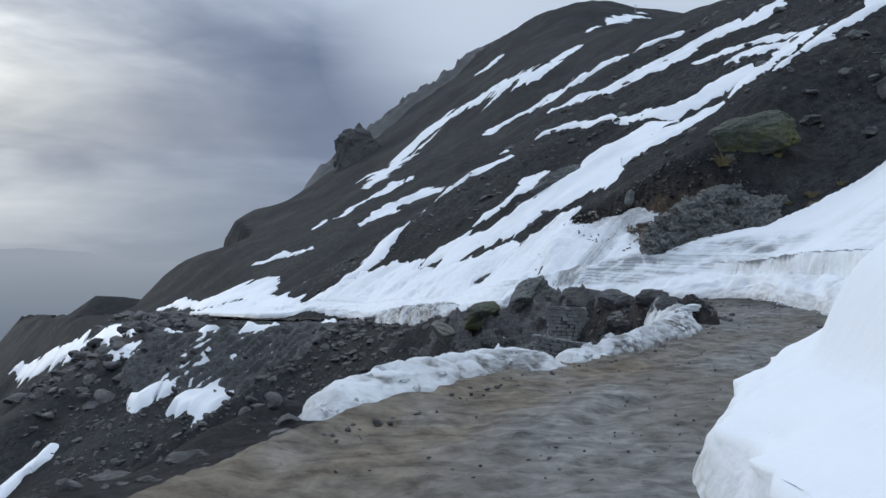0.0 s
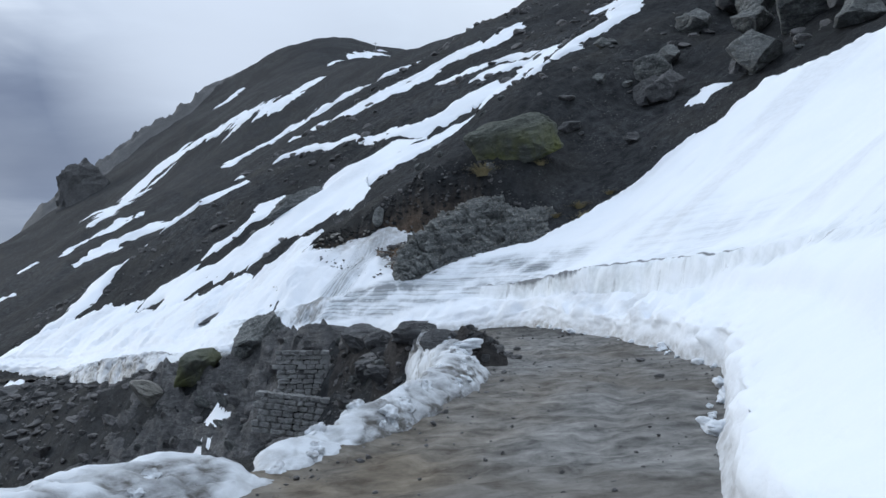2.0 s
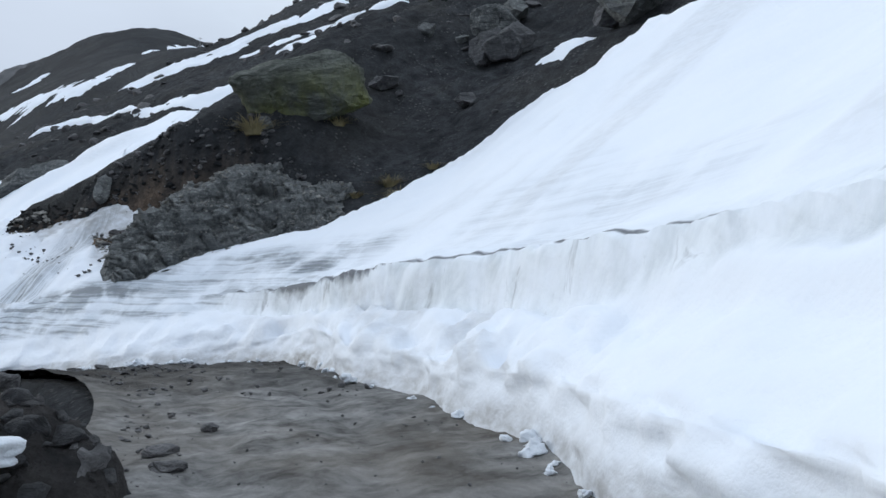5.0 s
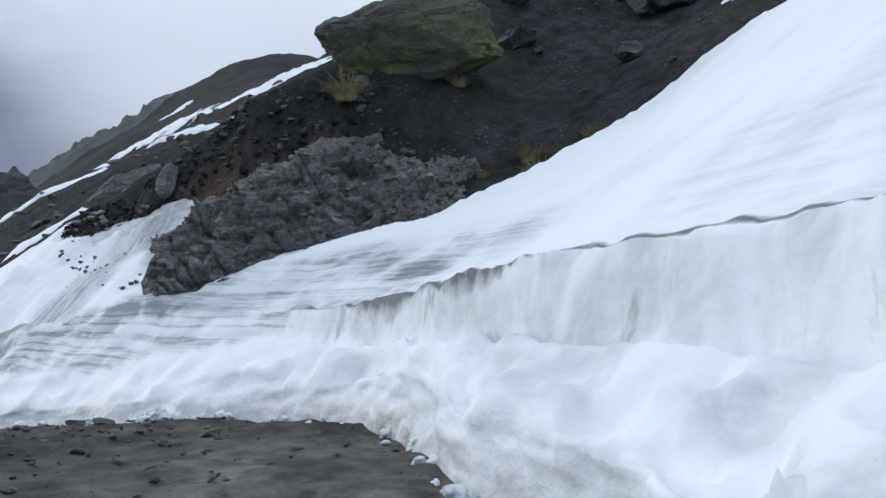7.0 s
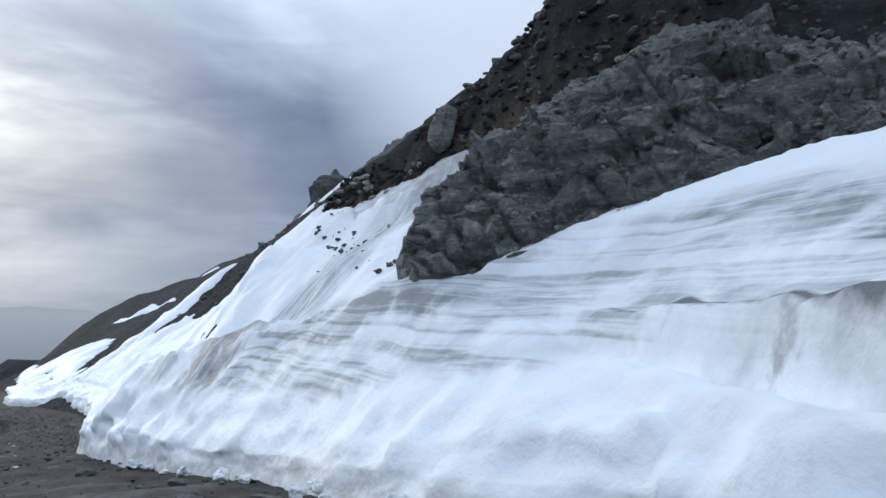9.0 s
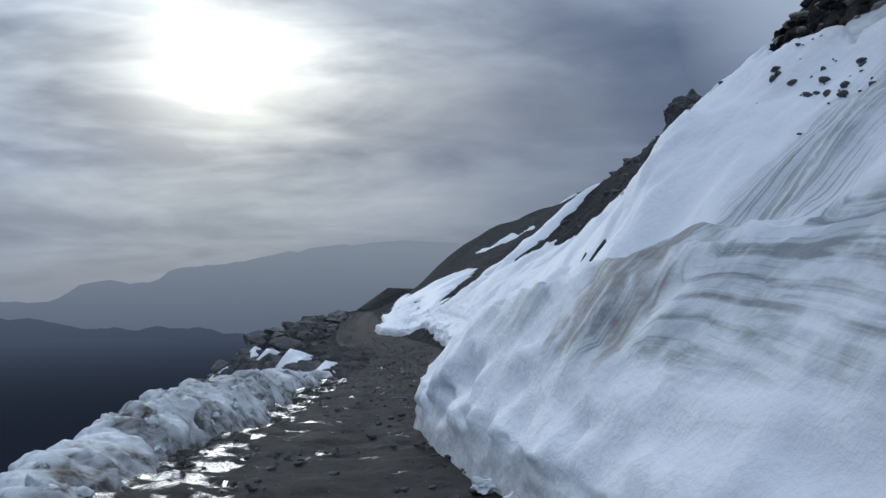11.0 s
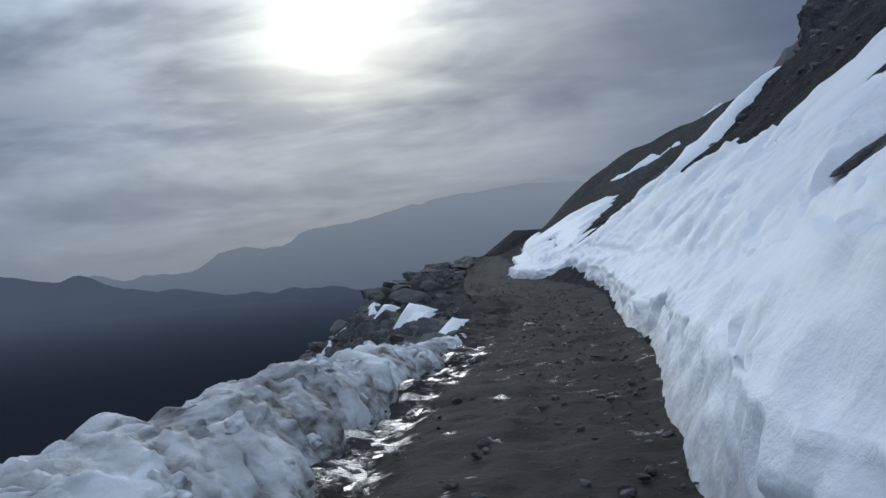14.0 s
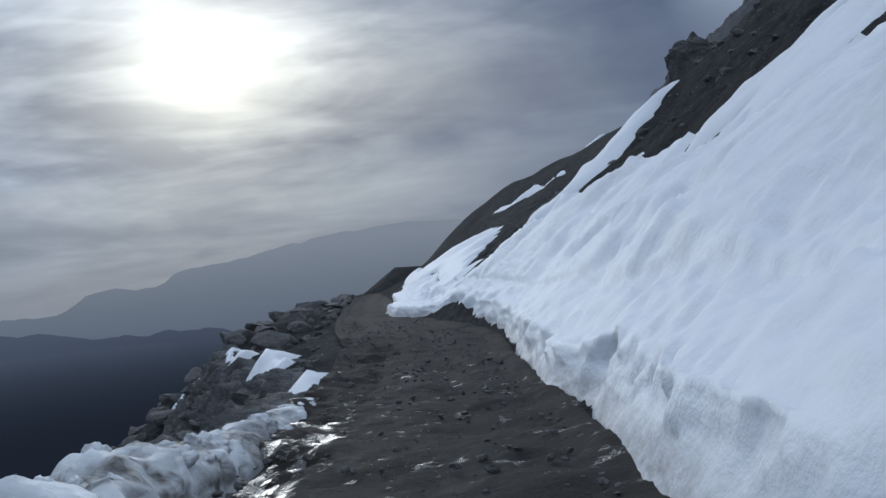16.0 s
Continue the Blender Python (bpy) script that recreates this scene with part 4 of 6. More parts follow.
# ---- snow left in gullies on the hillside ----
def snow_patch(points, seed, thick=0.25, label="streak of old snow lying in a dark hillside gully", wobble=0.3, category="snow patch"):
    """A strip of snow over the ground through points of x, y, width."""
    pts = np.array(points, float)
    line = smooth_line(np.column_stack([pts[:, :2], pts[:, 2:]]), max(0.4, np.hypot(*(pts[-1, :2] - pts[0, :2])) / 150))
    tan = np.gradient(line[:, :2], axis=0)
    tan /= np.maximum(np.linalg.norm(tan, axis=1), 1e-6)[:, None]
    side = np.stack([tan[:, 1], -tan[:, 0]], 1)
    u = np.linspace(-1, 1, 25)
    s = np.arange(len(line)) / 9.0
    wl = line[:, 2] * (0.5 + wobble * fbm(s, 0 * s, octaves=5, seed=seed, gain=0.7))
    wr = line[:, 2] * (0.5 + wobble * fbm(s, 0 * s + 9, octaves=5, seed=seed + 1, gain=0.7))
    wide = np.where(u[None] < 0, np.maximum(wl, 0.05)[:, None], np.maximum(wr, 0.05)[:, None])
    x = line[:, 0:1] + side[:, 0:1] * u[None] * wide
    y = line[:, 1:2] + side[:, 1:2] * u[None] * wide
    ends = np.clip(np.minimum(np.arange(len(line)), np.arange(len(line))[::-1]) / 3.0, 0, 1)[:, None]
    dome = thick * (1 - np.abs(u[None]) ** 4 * 1.6) * ends - thick * 0.5 * (1 - ends)
    z = ground(x, y) + dome + thick * 0.25 * fbm(x * 0.4, y * 0.4, octaves=3, seed=seed + 2)
    dirt = 0.12 * step01(0.2, 0.8, fbm(x * 0.2, y * 0.2, octaves=3, seed=seed + 3))
    return tagged(sheet("snow_patch", np.stack([x, y, z], -1), SNOW, dirt=dirt), label, category, "snow streaks on the hillside")

LONG = "long streak of old snow down a dark gully"
THIN = "thin strip of old snow on the dark slope"
PATCH = "small patch of old snow among dark stones"
HIGH = "streak of old snow high on the mountain side"
BELOW = "melting snow patch on the rubble slope below the road"
for k, (label, thick, pts) in enumerate((
        (LONG, 0.3, [(-20.7, 238.7, 1.3), (-18.4, 304.4, 14.1), (-11.9, 348.5, 17.0), (-5.1, 351.8, 17.0), (3.9, 326.3, 6.1), (19.5, 302.0, 11.6), (31.4, 282.7, 15.1), (47.8, 291.6, 5.8)]),
        (LONG, 0.3, [(12.9, 238.6, 3.4), (22.4, 247.9, 8.5), (33.0, 241.0, 8.5), (42.6, 232.3, 3.2), (45.9, 225.9, 2.5), (45.1, 185.6, 2.5), (52.3, 184.8, 3.1)]),
        (THIN, 0.3, [(21.3, 177.4, 2.7), (28.8, 169.8, 4.5), (36.0, 164.0, 3.0)]),
        (LONG, 0.3, [(20.2, 119.0, 1.2), (23.2, 110.9, 4.5), (28.0, 109.7, 7.0), (32.9, 110.5, 5.0), (36.8, 103.5, 5.3), (41.8, 102.3, 4.7)]),
        (LONG, 0.3, [(11.1, 107.4, 1.0), (16.0, 102.9, 2.0), (19.0, 91.0, 2.0), (21.2, 83.2, 2.4), (23.9, 81.2, 3.1), (27.4, 80.5, 6.1), (30.0, 77.4, 8.2), (34.1, 78.0, 8.5), (38.5, 79.8, 9.5)]),
        (LONG, 0.3, [(35.5, 69.2, 3.3), (39.1, 71.6, 6.6), (43.1, 75.3, 1.2)]),
        (THIN, 0.25, [(29.9, 102.5, 0.8), (31.7, 92.8, 2.4), (33.7, 88.4, 1.6), (35.0, 83.9, 1.0)]),
        (LONG, 0.4, [(-1.4, 87.6, 2.3), (3.4, 79.4, 6.6), (7.4, 77.4, 9.4), (10.7, 75.8, 10.4), (13.8, 76.2, 10.1), (16.3, 76.0, 9.6), (18.4, 74.4, 8.6), (23.2, 77.2, 4.3), (25.6, 75.2, 3.8), (27.5, 75.5, 2.2)]),
        (LONG, 0.4, [(-12.6, 99.0, 3.0), (-8.2, 98.6, 5.0), (-6.4, 103.2, 3.5), (-4.8, 107.8, 2.0), (-1.5, 107.5, 1.6), (3.5, 106.0, 3.0), (6.6, 104.5, 2.5), (9.0, 103.0, 1.2)]),
        (PATCH, 0.25, [(-13.9, 143.9, 3.9), (-8.9, 145.8, 9.1), (-5.1, 147.1, 9.0), (-1.8, 152.4, 2.2)]),
        (THIN, 0.25, [(-23.7, 162.9, 1.8), (-23.5, 220.9, 2.8), (-14.6, 217.8, 6.5), (-6.9, 219.7, 2.5)]),
        (THIN, 0.25, [(-34.9, 157.2, 1.0), (-28.0, 151.8, 2.4), (-20.8, 139.8, 0.8)]),
        ("patch of old snow against a grey slab", 0.25, [(3.1, 87.7, 1.0), (5.4, 85.6, 2.5), (7.8, 86.9, 5.6), (10.6, 88.6, 6.4), (11.7, 88.6, 1.6)]),
        (THIN, 0.25, [(0.2, 134.3, 0.8), (5.1, 115.7, 2.7), (8.3, 108.5, 0.8)]),
        (HIGH, 0.3, [(19.4, 502.7, 5.0), (29.6, 517.7, 10.5), (37.7, 525.0, 4.8)]),
        (HIGH, 0.3, [(60.9, 356.2, 2.5), (85.0, 428.0, 8.0), (105.0, 498.2, 11.5), (130.3, 534.6, 12.1)]),
        (THIN, 0.25, [(11.6, 157.7, 0.8), (13.5, 139.8, 2.0), (14.4, 130.0, 0.8)]),
        (THIN, 0.25, [(29.1, 89.6, 0.8), (30.7, 87.5, 3.5), (32.9, 84.3, 3.6), (35.1, 81.2, 0.9)]),
        ("pocket of old snow between dark boulders", 0.3, [(27.7, 50.0, 0.7), (28.5, 49.2, 3.1), (29.2, 48.7, 3.3), (30.2, 49.0, 0.6)]),
        (LONG, 0.25, [(23.1, 59.8, 0.6), (26.8, 63.3, 1.5), (30.2, 65.8, 1.9), (33.3, 66.3, 1.8), (36.5, 69.0, 1.6), (38.5, 70.5, 0.6)]),
        (THIN, 0.25, [(42.9, 89.1, 1.6), (45.8, 89.1, 2.5), (48.5, 90.0, 1.0)]),
        (BELOW, 0.6, [(-133, 268.7, 2.5), (-92.4, 202.5, 4.5), (-64.6, 157.1, 4.5), (-41.9, 116.6, 2.5), (-39.9, 113, 0.8)]),
        (BELOW, 1.0, [(-33.0, 90.5, 5.0), (-29.5, 92.0, 11.0), (-25.8, 89.4, 6.0), (-22.7, 87.8, 1.6)]),
        (BELOW, 0.8, [(-27.4, 86.0, 2.6), (-22.7, 84.7, 7.4), (-19.1, 83.1, 6.2), (-16.0, 80.8, 3.4), (-13.5, 78.8, 1.2)]),
        (BELOW, 0.35, [(-14.4, 78.1, 1.0), (-11.6, 75.8, 3.4), (-9.6, 74.6, 2.4), (-8.4, 74.6, 0.8)]),
        (BELOW, 0.6, [(-44.5, 84.0, 2.6), (-43.3, 85.7, 4.5), (-41.9, 88.5, 6.9), (-39.2, 88.7, 1.4)]),
        ("strip of old snow along the far road", 0.35, [(-59.2, 180.1, 1.2), (-46.0, 156.0, 3.0), (-35.3, 138.0, 6.0), (-30.6, 133.1, 7.3), (-24.3, 119.0, 4.0), (-17.6, 102.3, 2.6)]))):
    snow_patch(pts, 11 + 4 * k, thick, label)


snow_patch([(-43, 110.5, 1.2), (-38.8, 106.2, 3.2), (-34, 102, 2.6), (-29.6, 98.0, 1.4)], 49, 0.3, "melting snow strip beside the rock face below the road", 0.3)


snow_patch([(3.9, 42.4, 1.0), (3.1, 42.6, 2.8), (2.2, 43.7, 3.0), (1.2, 44.6, 2.0)], 50, 0.6, "tongue of old snow sliding off the berm", 0.3)


# ---- snow berms on the valley side of the road ----
LUMPS = []
for k in range(6):
    lump_p, lump_t = rock_shape(131 + k, (1.0, 0.8, 0.7), 4, 7, 0.3)
    LUMPS.append(mesh_from("lump", lump_p, lump_t, True))
    LUMPS[-1].materials.append(BERM_SNOW)
    LUMPS[-1].attributes.new("dirt", "FLOAT", "POINT").data.foreach_set("value", np.clip(0.25 + 0.5 * fbm(lump_p[:, 0] * 2, lump_p[:, 1] * 2, lump_p[:, 2] * 2, seed=k), 0, 1).astype(np.float32))


def snow_berm(y0, y1, tall, half, off, seed, dirt_base, label, step=0.055, lumps=12):
    """A ploughed ridge of snow along the road's outer edge; tall, half and off are tables over the stretch."""
    yc = np.arange(y0, y1, step)
    u = np.linspace(-1, 1, 61)
    f = (yc - y0) / (y1 - y0)
    h = 0.9 * np.interp(f, np.linspace(0, 1, len(tall)), tall) * (1 + 0.16 * fbm(yc * 0.8, 0 * yc, octaves=4, seed=seed))
    w = np.interp(f, np.linspace(0, 1, len(half)), half) * (1 + 0.16 * fbm(yc * 0.6, 0 * yc + 5, octaves=3, seed=seed))
    o = np.interp(f, np.linspace(0, 1, len(off)), off)
    Y, U = np.meshgrid(yc, u, indexing="ij")
    _, _, zr, hw = beside(Y, 0 * Y)
    x, y, _, _ = beside(Y, -(hw + o[:, None]) + U * w[:, None])
    base = np.minimum(ground(x, y), zr + 0.05) - 0.12
    V = U + 0.25
    shape = np.clip(1 - np.abs(np.where(V > 0, V / 1.25, V / 0.75)) ** 2.1, 0, 1) ** 0.85
    ends = step01(0, 1, np.minimum(Y - y0, y1 - Y) / 0.8)
    top = np.minimum(np.maximum(zr, ground(x, y)), zr + 0.35) + h[:, None] * ends - 0.15 * (1 - ends)
    z = base + (top - base) * shape
    # furrows run down the face, with knobs and holes between
    side = np.clip(U + 0.3, 0, 1)
    furrow = ridged(Y * 1.5 + 0.8 * U, U * 0.7, octaves=4, seed=seed + 1)
    knob = fbm(x * 2.6, y * 2.6, z * 2.6, octaves=4, seed=seed + 2, gain=0.6)
    nick = 1 - np.clip(np.abs(vnoise(x * 1.9, y * 1.9, z * 1.6, seed=seed + 5)) / 0.16, 0, 1)
    z = z + (0.10 * furrow * (0.3 + side) + 0.09 * knob - 0.07 * nick) * np.clip(shape * 1.6, 0, 1) * np.clip(h[:, None] * 1.3, 0.1, 1)
    push = (0.13 * fbm(x * 2, y * 2, z * 3, octaves=4, seed=seed + 4) + 0.04 * furrow) * shape
    x, y, _, _ = beside(Y, -(hw + o[:, None]) + U * w[:, None] + push)
    low = 1 - step01(0.1, 0.62, shape)
    hole = step01(0.0, 0.35, -furrow - 0.2) * side + 0.8 * nick * step01(-0.2, 0.3, knob + 0.1) + step01(0.25, 0.7, -knob)
    dirt = np.clip(dirt_base * (0.5 + 0.9 * fbm(x * 0.9, y * 0.9, z * 1.4, octaves=4, seed=seed + 3) + 0.8 * hole) + 1.0 * low * step01(-0.2, 0.3, U) + 0.75 * step01(0.3, 0.55, fbm(x * 0.75, y * 0.75, z, octaves=4, seed=seed + 7)) * step01(-0.3, 0.2, U), 0, 1)
    ob = tagged(sheet("snow_berm", np.stack([x, y, z], -1), BERM_SNOW, dirt=dirt), label, "snow berm", "ploughed snow berms")
    rng = np.random.default_rng(seed)
    for k in range(lumps):
        i, j = int(rng.integers(4, len(yc) - 4)), int(rng.integers(22, 52))
        s = rng.uniform(0.07, 0.2)
        lump = new("lump", LUMPS[rng.integers(6)])
        lump.parent = ob
        lump.matrix_basis = pose(x[i, j], y[i, j], z[i, j] - 0.25 * s, rng.uniform(-30, 30), rng.uniform(-30, 30), rng.uniform(0, 360)) @ Matrix.Scale(s, 4)
    return ob


snow_berm(10.8, 17.5, [0.22, 0.36, 0.45, 0.45, 0.35], [0.45, 0.75, 0.95, 1.0, 0.8], [0.8, 1.0, 1.0, 0.9, 0.5], 101, 0.4, "low ridge of ploughed snow at the road's outer edge")
snow_berm(16.8, 26.6, [0.2, 0.4, 0.5, 0.55, 0.55], [0.4, 0.55, 0.55, 0.6, 0.7], [0.35, 0.3, 0.3, 0.35, 0.5], 105, 0.5, "dirty ridge of ploughed snow beside rocks and mud", lumps=26)
snow_berm(26.0, 31.2, [0.5, 0.55, 0.5, 0.25], [0.65, 0.8, 0.8, 0.5], [0.5, 0.8, 1.2, 1.5], 109, 0.95, "lumpy muddy snow heap over stones at the bend", lumps=16)
snow_berm(49.8, 57.6, [0.2, 0.45, 0.66, 0.7], [0.4, 0.7, 0.95, 0.95], [0.55, 0.5, 0.45, 0.4], 113, 0.75, "grey ridge of ploughed snow above the valley")
snow_berm(55.2, 63.4, [0.75, 0.82, 0.84, 0.66], [0.95, 0.95, 0.95, 0.8], [0.4, 0.4, 0.4, 0.35], 117, 0.8, "grey furrowed snow ridge beside a wet rut")
snow_berm(61.4, 68.0, [0.55, 0.66, 0.6, 0.48], [0.75, 0.8, 0.75, 0.6], [0.35, 0.3, 0.25, 0.2], 121, 0.8, "melting end of a dirty snow ridge")
snow_berm(66.0, 73.5, [0.44, 0.4, 0.28, 0.2, 0.08], [0.58, 0.5, 0.38, 0.3, 0.15], [0.2, 0.15, 0.1, 0.05, 0.1], 125, 0.6, "thin line of leftover snow at the road's edge", lumps=5)


# ---- rocks of the hillside ----
def tag_rock(ob, label, group="hillside boulders"):
    return tagged(ob, label, "rock", group)


def spread(points, a):
    """Places along a line of a few corners, for a from 0 to 1, rounded between them."""
    line = smooth_line(np.array(points, float), 0.05)
    k = np.clip(a, 0, 1) * (len(line) - 1)
    i = np.clip(k.astype(int), 0, len(line) - 2)
    return line[i] + (line[i + 1] - line[i]) * (k - i)[:, None]


def craggy_face(lines, seed, label):
    """A rock mass lofted from its back over the crest and down the face to a foot under the snow."""
    a, b = np.linspace(0, 1, 230), np.linspace(0, 1, 150)
    rails = [spread(line, a) for line in lines]
    stops = np.array([0.0, 0.28, 0.42, 0.8, 1.0])
    p = np.zeros((len(a), len(b), 3))
    for axis in range(3):
        col = np.stack([r[:, axis] for r in rails], 1)
        for i in range(len(a)):
            p[i, :, axis] = np.interp(b, stops, col[i])
    for _ in range(14):   # soften the folds between the rails
        p[:, 1:-1] = 0.25 * p[:, :-2] + 0.5 * p[:, 1:-1] + 0.25 * p[:, 2:]
    da, db = np.gradient(p, axis=0), np.gradient(p, axis=1)
    out = np.cross(da, db)
    out /= np.maximum(np.linalg.norm(out, axis=2), 1e-6)[..., None]
    out = np.where((out[..., 2] < -0.2)[..., None], -out, out)
    x, y, z = p[..., 0], p[..., 1], p[..., 2]
    # joints dip steeply: big blocks step in and out, with thin beds and pits across them
    u = 0.85 * x + 0.45 * z + 0.35 * fbm(x * 0.7, y * 0.7, z * 0.7, octaves=3, seed=seed)
    v = 0.95 * z - 0.35 * x + 0.3 * fbm(x * 0.8, y * 0.8, z * 0.8, octaves=3, seed=seed + 1)
    iu, iv = np.floor(u * 1.25).astype(np.int64), np.floor(v * 1.6).astype(np.int64)
    block = lattice(iu, iv, 0 * iu, seed)
    ju, jv = np.floor(u * 3.1 + 0.3).astype(np.int64), np.floor(v * 3.7).astype(np.int64)
    small = lattice(ju, jv, 0 * ju, seed + 2)
    seam = np.minimum(np.abs(np.mod(u * 1.25, 1) - 0.5), np.abs(np.mod(v * 1.6, 1) - 0.5)) * 2
    push = 0.24 * block + 0.10 * small + 0.30 * ridged(x * 0.55, y * 0.55, z * 0.6, octaves=5, seed=seed + 3) + 0.05 * fbm(x * 5, y * 5, z * 5, octaves=3, seed=seed + 4)
    push = push - 0.10 * step01(0.88, 0.99, 1 - seam)
    hold = step01(0, 0.12, b)[None] * np.minimum(step01(0, 0.05, a), 1 - step01(0.95, 1, a))[:, None]
    return tag_rock(sheet("rock_outcrop", p + out * (push * hold)[..., None], GREY_ROCK), label)


BACK_LINE = [(11.7, 51.3, 3.9), (12.9, 51.7, 5.6), (15.2, 51.0, 6.9), (17.2, 50.0, 7.4), (19.0, 48.6, 6.6), (20.6, 47.2, 6.0)]
CREST_BACK = [(11.4, 50.2, 4.2), (12.4, 50.7, 5.7), (14.7, 50.2, 6.9), (16.2, 49.4, 7.35), (17.7, 48.4, 6.8), (18.9, 47.4, 6.1)]
CREST_LINE = [(11.2, 49.6, 4.1), (12.2, 49.9, 5.65), (14.5, 49.3, 6.75), (15.9, 48.6, 7.1), (17.0, 47.7, 6.6), (18.2, 46.8, 5.9)]
FACE_FOOT = [(11.3, 49.0, 3.5), (13.0, 48.5, 3.95), (14.9, 47.6, 4.4), (16.3, 46.6, 4.8), (17.2, 45.9, 5.0), (18.0, 45.3, 5.1)]
BURIED = [(x + 0.1, y + 0.1, z - 1.6) for x, y, z in FACE_FOOT]
outcrop = craggy_face([BACK_LINE, CREST_BACK, CREST_LINE, FACE_FOOT, BURIED], 31, "large grey jointed rock outcrop rising from the snow bank")
rng = np.random.default_rng(61)
spots = np.array([v.co[:] for v in outcrop.data.vertices]).reshape(230, 150, 3)
loose = []
for k in range(6):
    q, tris = rock_shape(61 + k, (1.3, 0.9, 0.7), 3, 10, 0.12, boxy=0.3)
    loose.append(mesh_from("block", q, tris, False))
    loose[-1].materials.append(GREY_ROCK)
for k in range(70):
    at = spots[int(rng.integers(70, 224)), int(rng.integers(40, 118))]
    block = new("block", loose[rng.integers(6)])
    block.parent = outcrop
    block.matrix_basis = pose(*at, rng.uniform(-25, 25), rng.uniform(-25, 25), rng.uniform(0, 360)) @ Matrix.Scale(0.06 + 0.22 * rng.random() ** 2, 4)


def chips_on(ob, count, seed):
    """Places for pale chips lying on a rock's upper faces."""
    rng = np.random.default_rng(seed)
    p = np.array([(ob.matrix_world @ v.co)[:] for v in ob.data.vertices])
    up = np.array([(ob.matrix_world.to_3x3() @ v.normal).z for v in ob.data.vertices])
    good = np.where(up > 0.35)[0]
    return p[good[rng.integers(len(good), size=count)]] + rng.normal(0, 0.04, (count, 3)) * (1, 1, 0.2)


chips = chips_on(outcrop, 1300, 64)
chips = chips[chips[:, 0] > 13.2]
tagged(joined_stones("chips", chips, 0.025 + 0.09 * np.random.default_rng(66).random(len(chips)) ** 2.5, PALE_ROCK, 67), "pale broken chips lying on the grey outcrop", "rubble", kind="stuff")
tag_rock(rock("boulder", (18.2, 50.6, 10.3), (2.5, 1.7, 1.5), 8, LICHEN_ROCK, (4, -10, -25), level=6, cuts=8, rough=0.09, boxy=0.38, crag=0.06), "huge boulder with green and yellow lichen on the hill's edge")
tag_rock(rock("boulder", (26.5, 32.3, 10.5), (2.4, 1.1, 1.0), 214, DARK_ROCK, (5, -28, 12), level=5, cuts=12, rough=0.12, layer=0.08, crag=0.06), "dark layered slab lying on the snow")
tag_rock(rock("boulder", (11.95, 55.2, 7.6), (0.32, 0.3, 0.58), 15, GREY_ROCK, (0, 14, 20), level=4, cuts=8), "grey upright stone stuck in the brown earth scarp")
tag_rock(rock("rock_outcrop", (10.6, 80.0, 11.6), (2.6, 2.0, 1.3), 21, GREY_ROCK, (0, -18, -20), level=5, cuts=12, rough=0.14, layer=0.06), "grey layered slab sticking out of the snow streaks")
tag_rock(rock("boulder", (6.3, 65.5), (0.55, 0.45, 0.45), 23, DARK_ROCK, (0, 0, 30)), "dark angular stone lying in the snow")
tag_rock(rock("boulder", (3.4, 66.8), (1.3, 0.4, 0.35), 24, DARK_ROCK, (0, -25, 5)), "narrow dark rock rib showing through the snow")
for k, (x, y, sx, sy, sz, mat, what) in enumerate((
        (34.2, 51.2, 1.35, 1.2, 1.3, GREY_ROCK, "rounded grey boulder standing among dark ones"), (34.3, 47.2, 2.6, 2.0, 2.2, GREY_ROCK, "very large cracked grey boulder above the snow"),
        (35.4, 59.3, 1.35, 1.1, 1.1, GREY_ROCK, "round pale grey boulder on the dark slope"), (30.2, 46.0, 1.6, 1.3, 1.3, GREY_ROCK, "blocky grey boulder at the snow's upper edge"),
        (27.5, 52.6, 0.85, 0.8, 1.1, DARK_ROCK, "tall dark stone half sunk in the slope"), (28.2, 51.6, 1.2, 1.0, 1.1, DARK_ROCK, "dark blocky boulder beside a snow pocket"),
        (39.0, 60.3, 1.7, 1.4, 1.4, DARK_ROCK, "large dark boulder high on the slope"), (31.2, 55.8, 1.1, 0.9, 0.9, GREY_ROCK, "small grey boulder on the dark slope"),
        (22.4, 52.6, 0.7, 0.6, 0.45, DARK_ROCK, "dark stone on the slope beside the lichen boulder"), (33.0, 42.2, 1.2, 1.0, 1.0, GREY_ROCK, "grey boulder wedged against a dark slab"),
        (36.8, 54.7, 1.5, 1.3, 1.4, GREY_ROCK, "big blocky grey boulder among others"), (34.5, 43.8, 2.1, 1.6, 1.8, DARK_ROCK, "very large dark boulder behind the others"),
        (30.4, 47.2, 1.0, 0.9, 0.9, DARK_ROCK, "dark boulder between larger ones"), (29.1, 54.4, 1.1, 1.0, 1.0, GREY_ROCK, "grey boulder half sunk in the slope"),
        (28.8, 60.0, 0.6, 0.5, 0.45, GREY_ROCK, "small grey stone on the dark slope"), (26.0, 55.4, 0.6, 0.5, 0.4, GREY_ROCK, "grey stone lying on dark earth"),
        (38.8, 57.5, 1.8, 1.4, 1.3, GREY_ROCK, "large grey boulder high on the slope"), (38.6, 50.5, 1.9, 1.5, 1.5, DARK_ROCK, "dark cracked boulder high on the slope"),
        (37.6, 45.6, 1.6, 1.3, 1.4, DARK_ROCK, "dark rounded boulder above the snow"), (24.5, 49.5, 0.5, 0.45, 0.4, DARK_ROCK, "small dark stone near the snow's edge"))):
    tag_rock(rock("boulder", (x, y), (sx, sy, sz), 200 + k, mat, (k * 7 % 15 - 7, k * 5 % 13 - 6, k * 37 % 360), level=4, cuts=12, rough=0.1, sink=0.12, boxy=0.25, crag=0.05), what)
rng = np.random.default_rng(5)
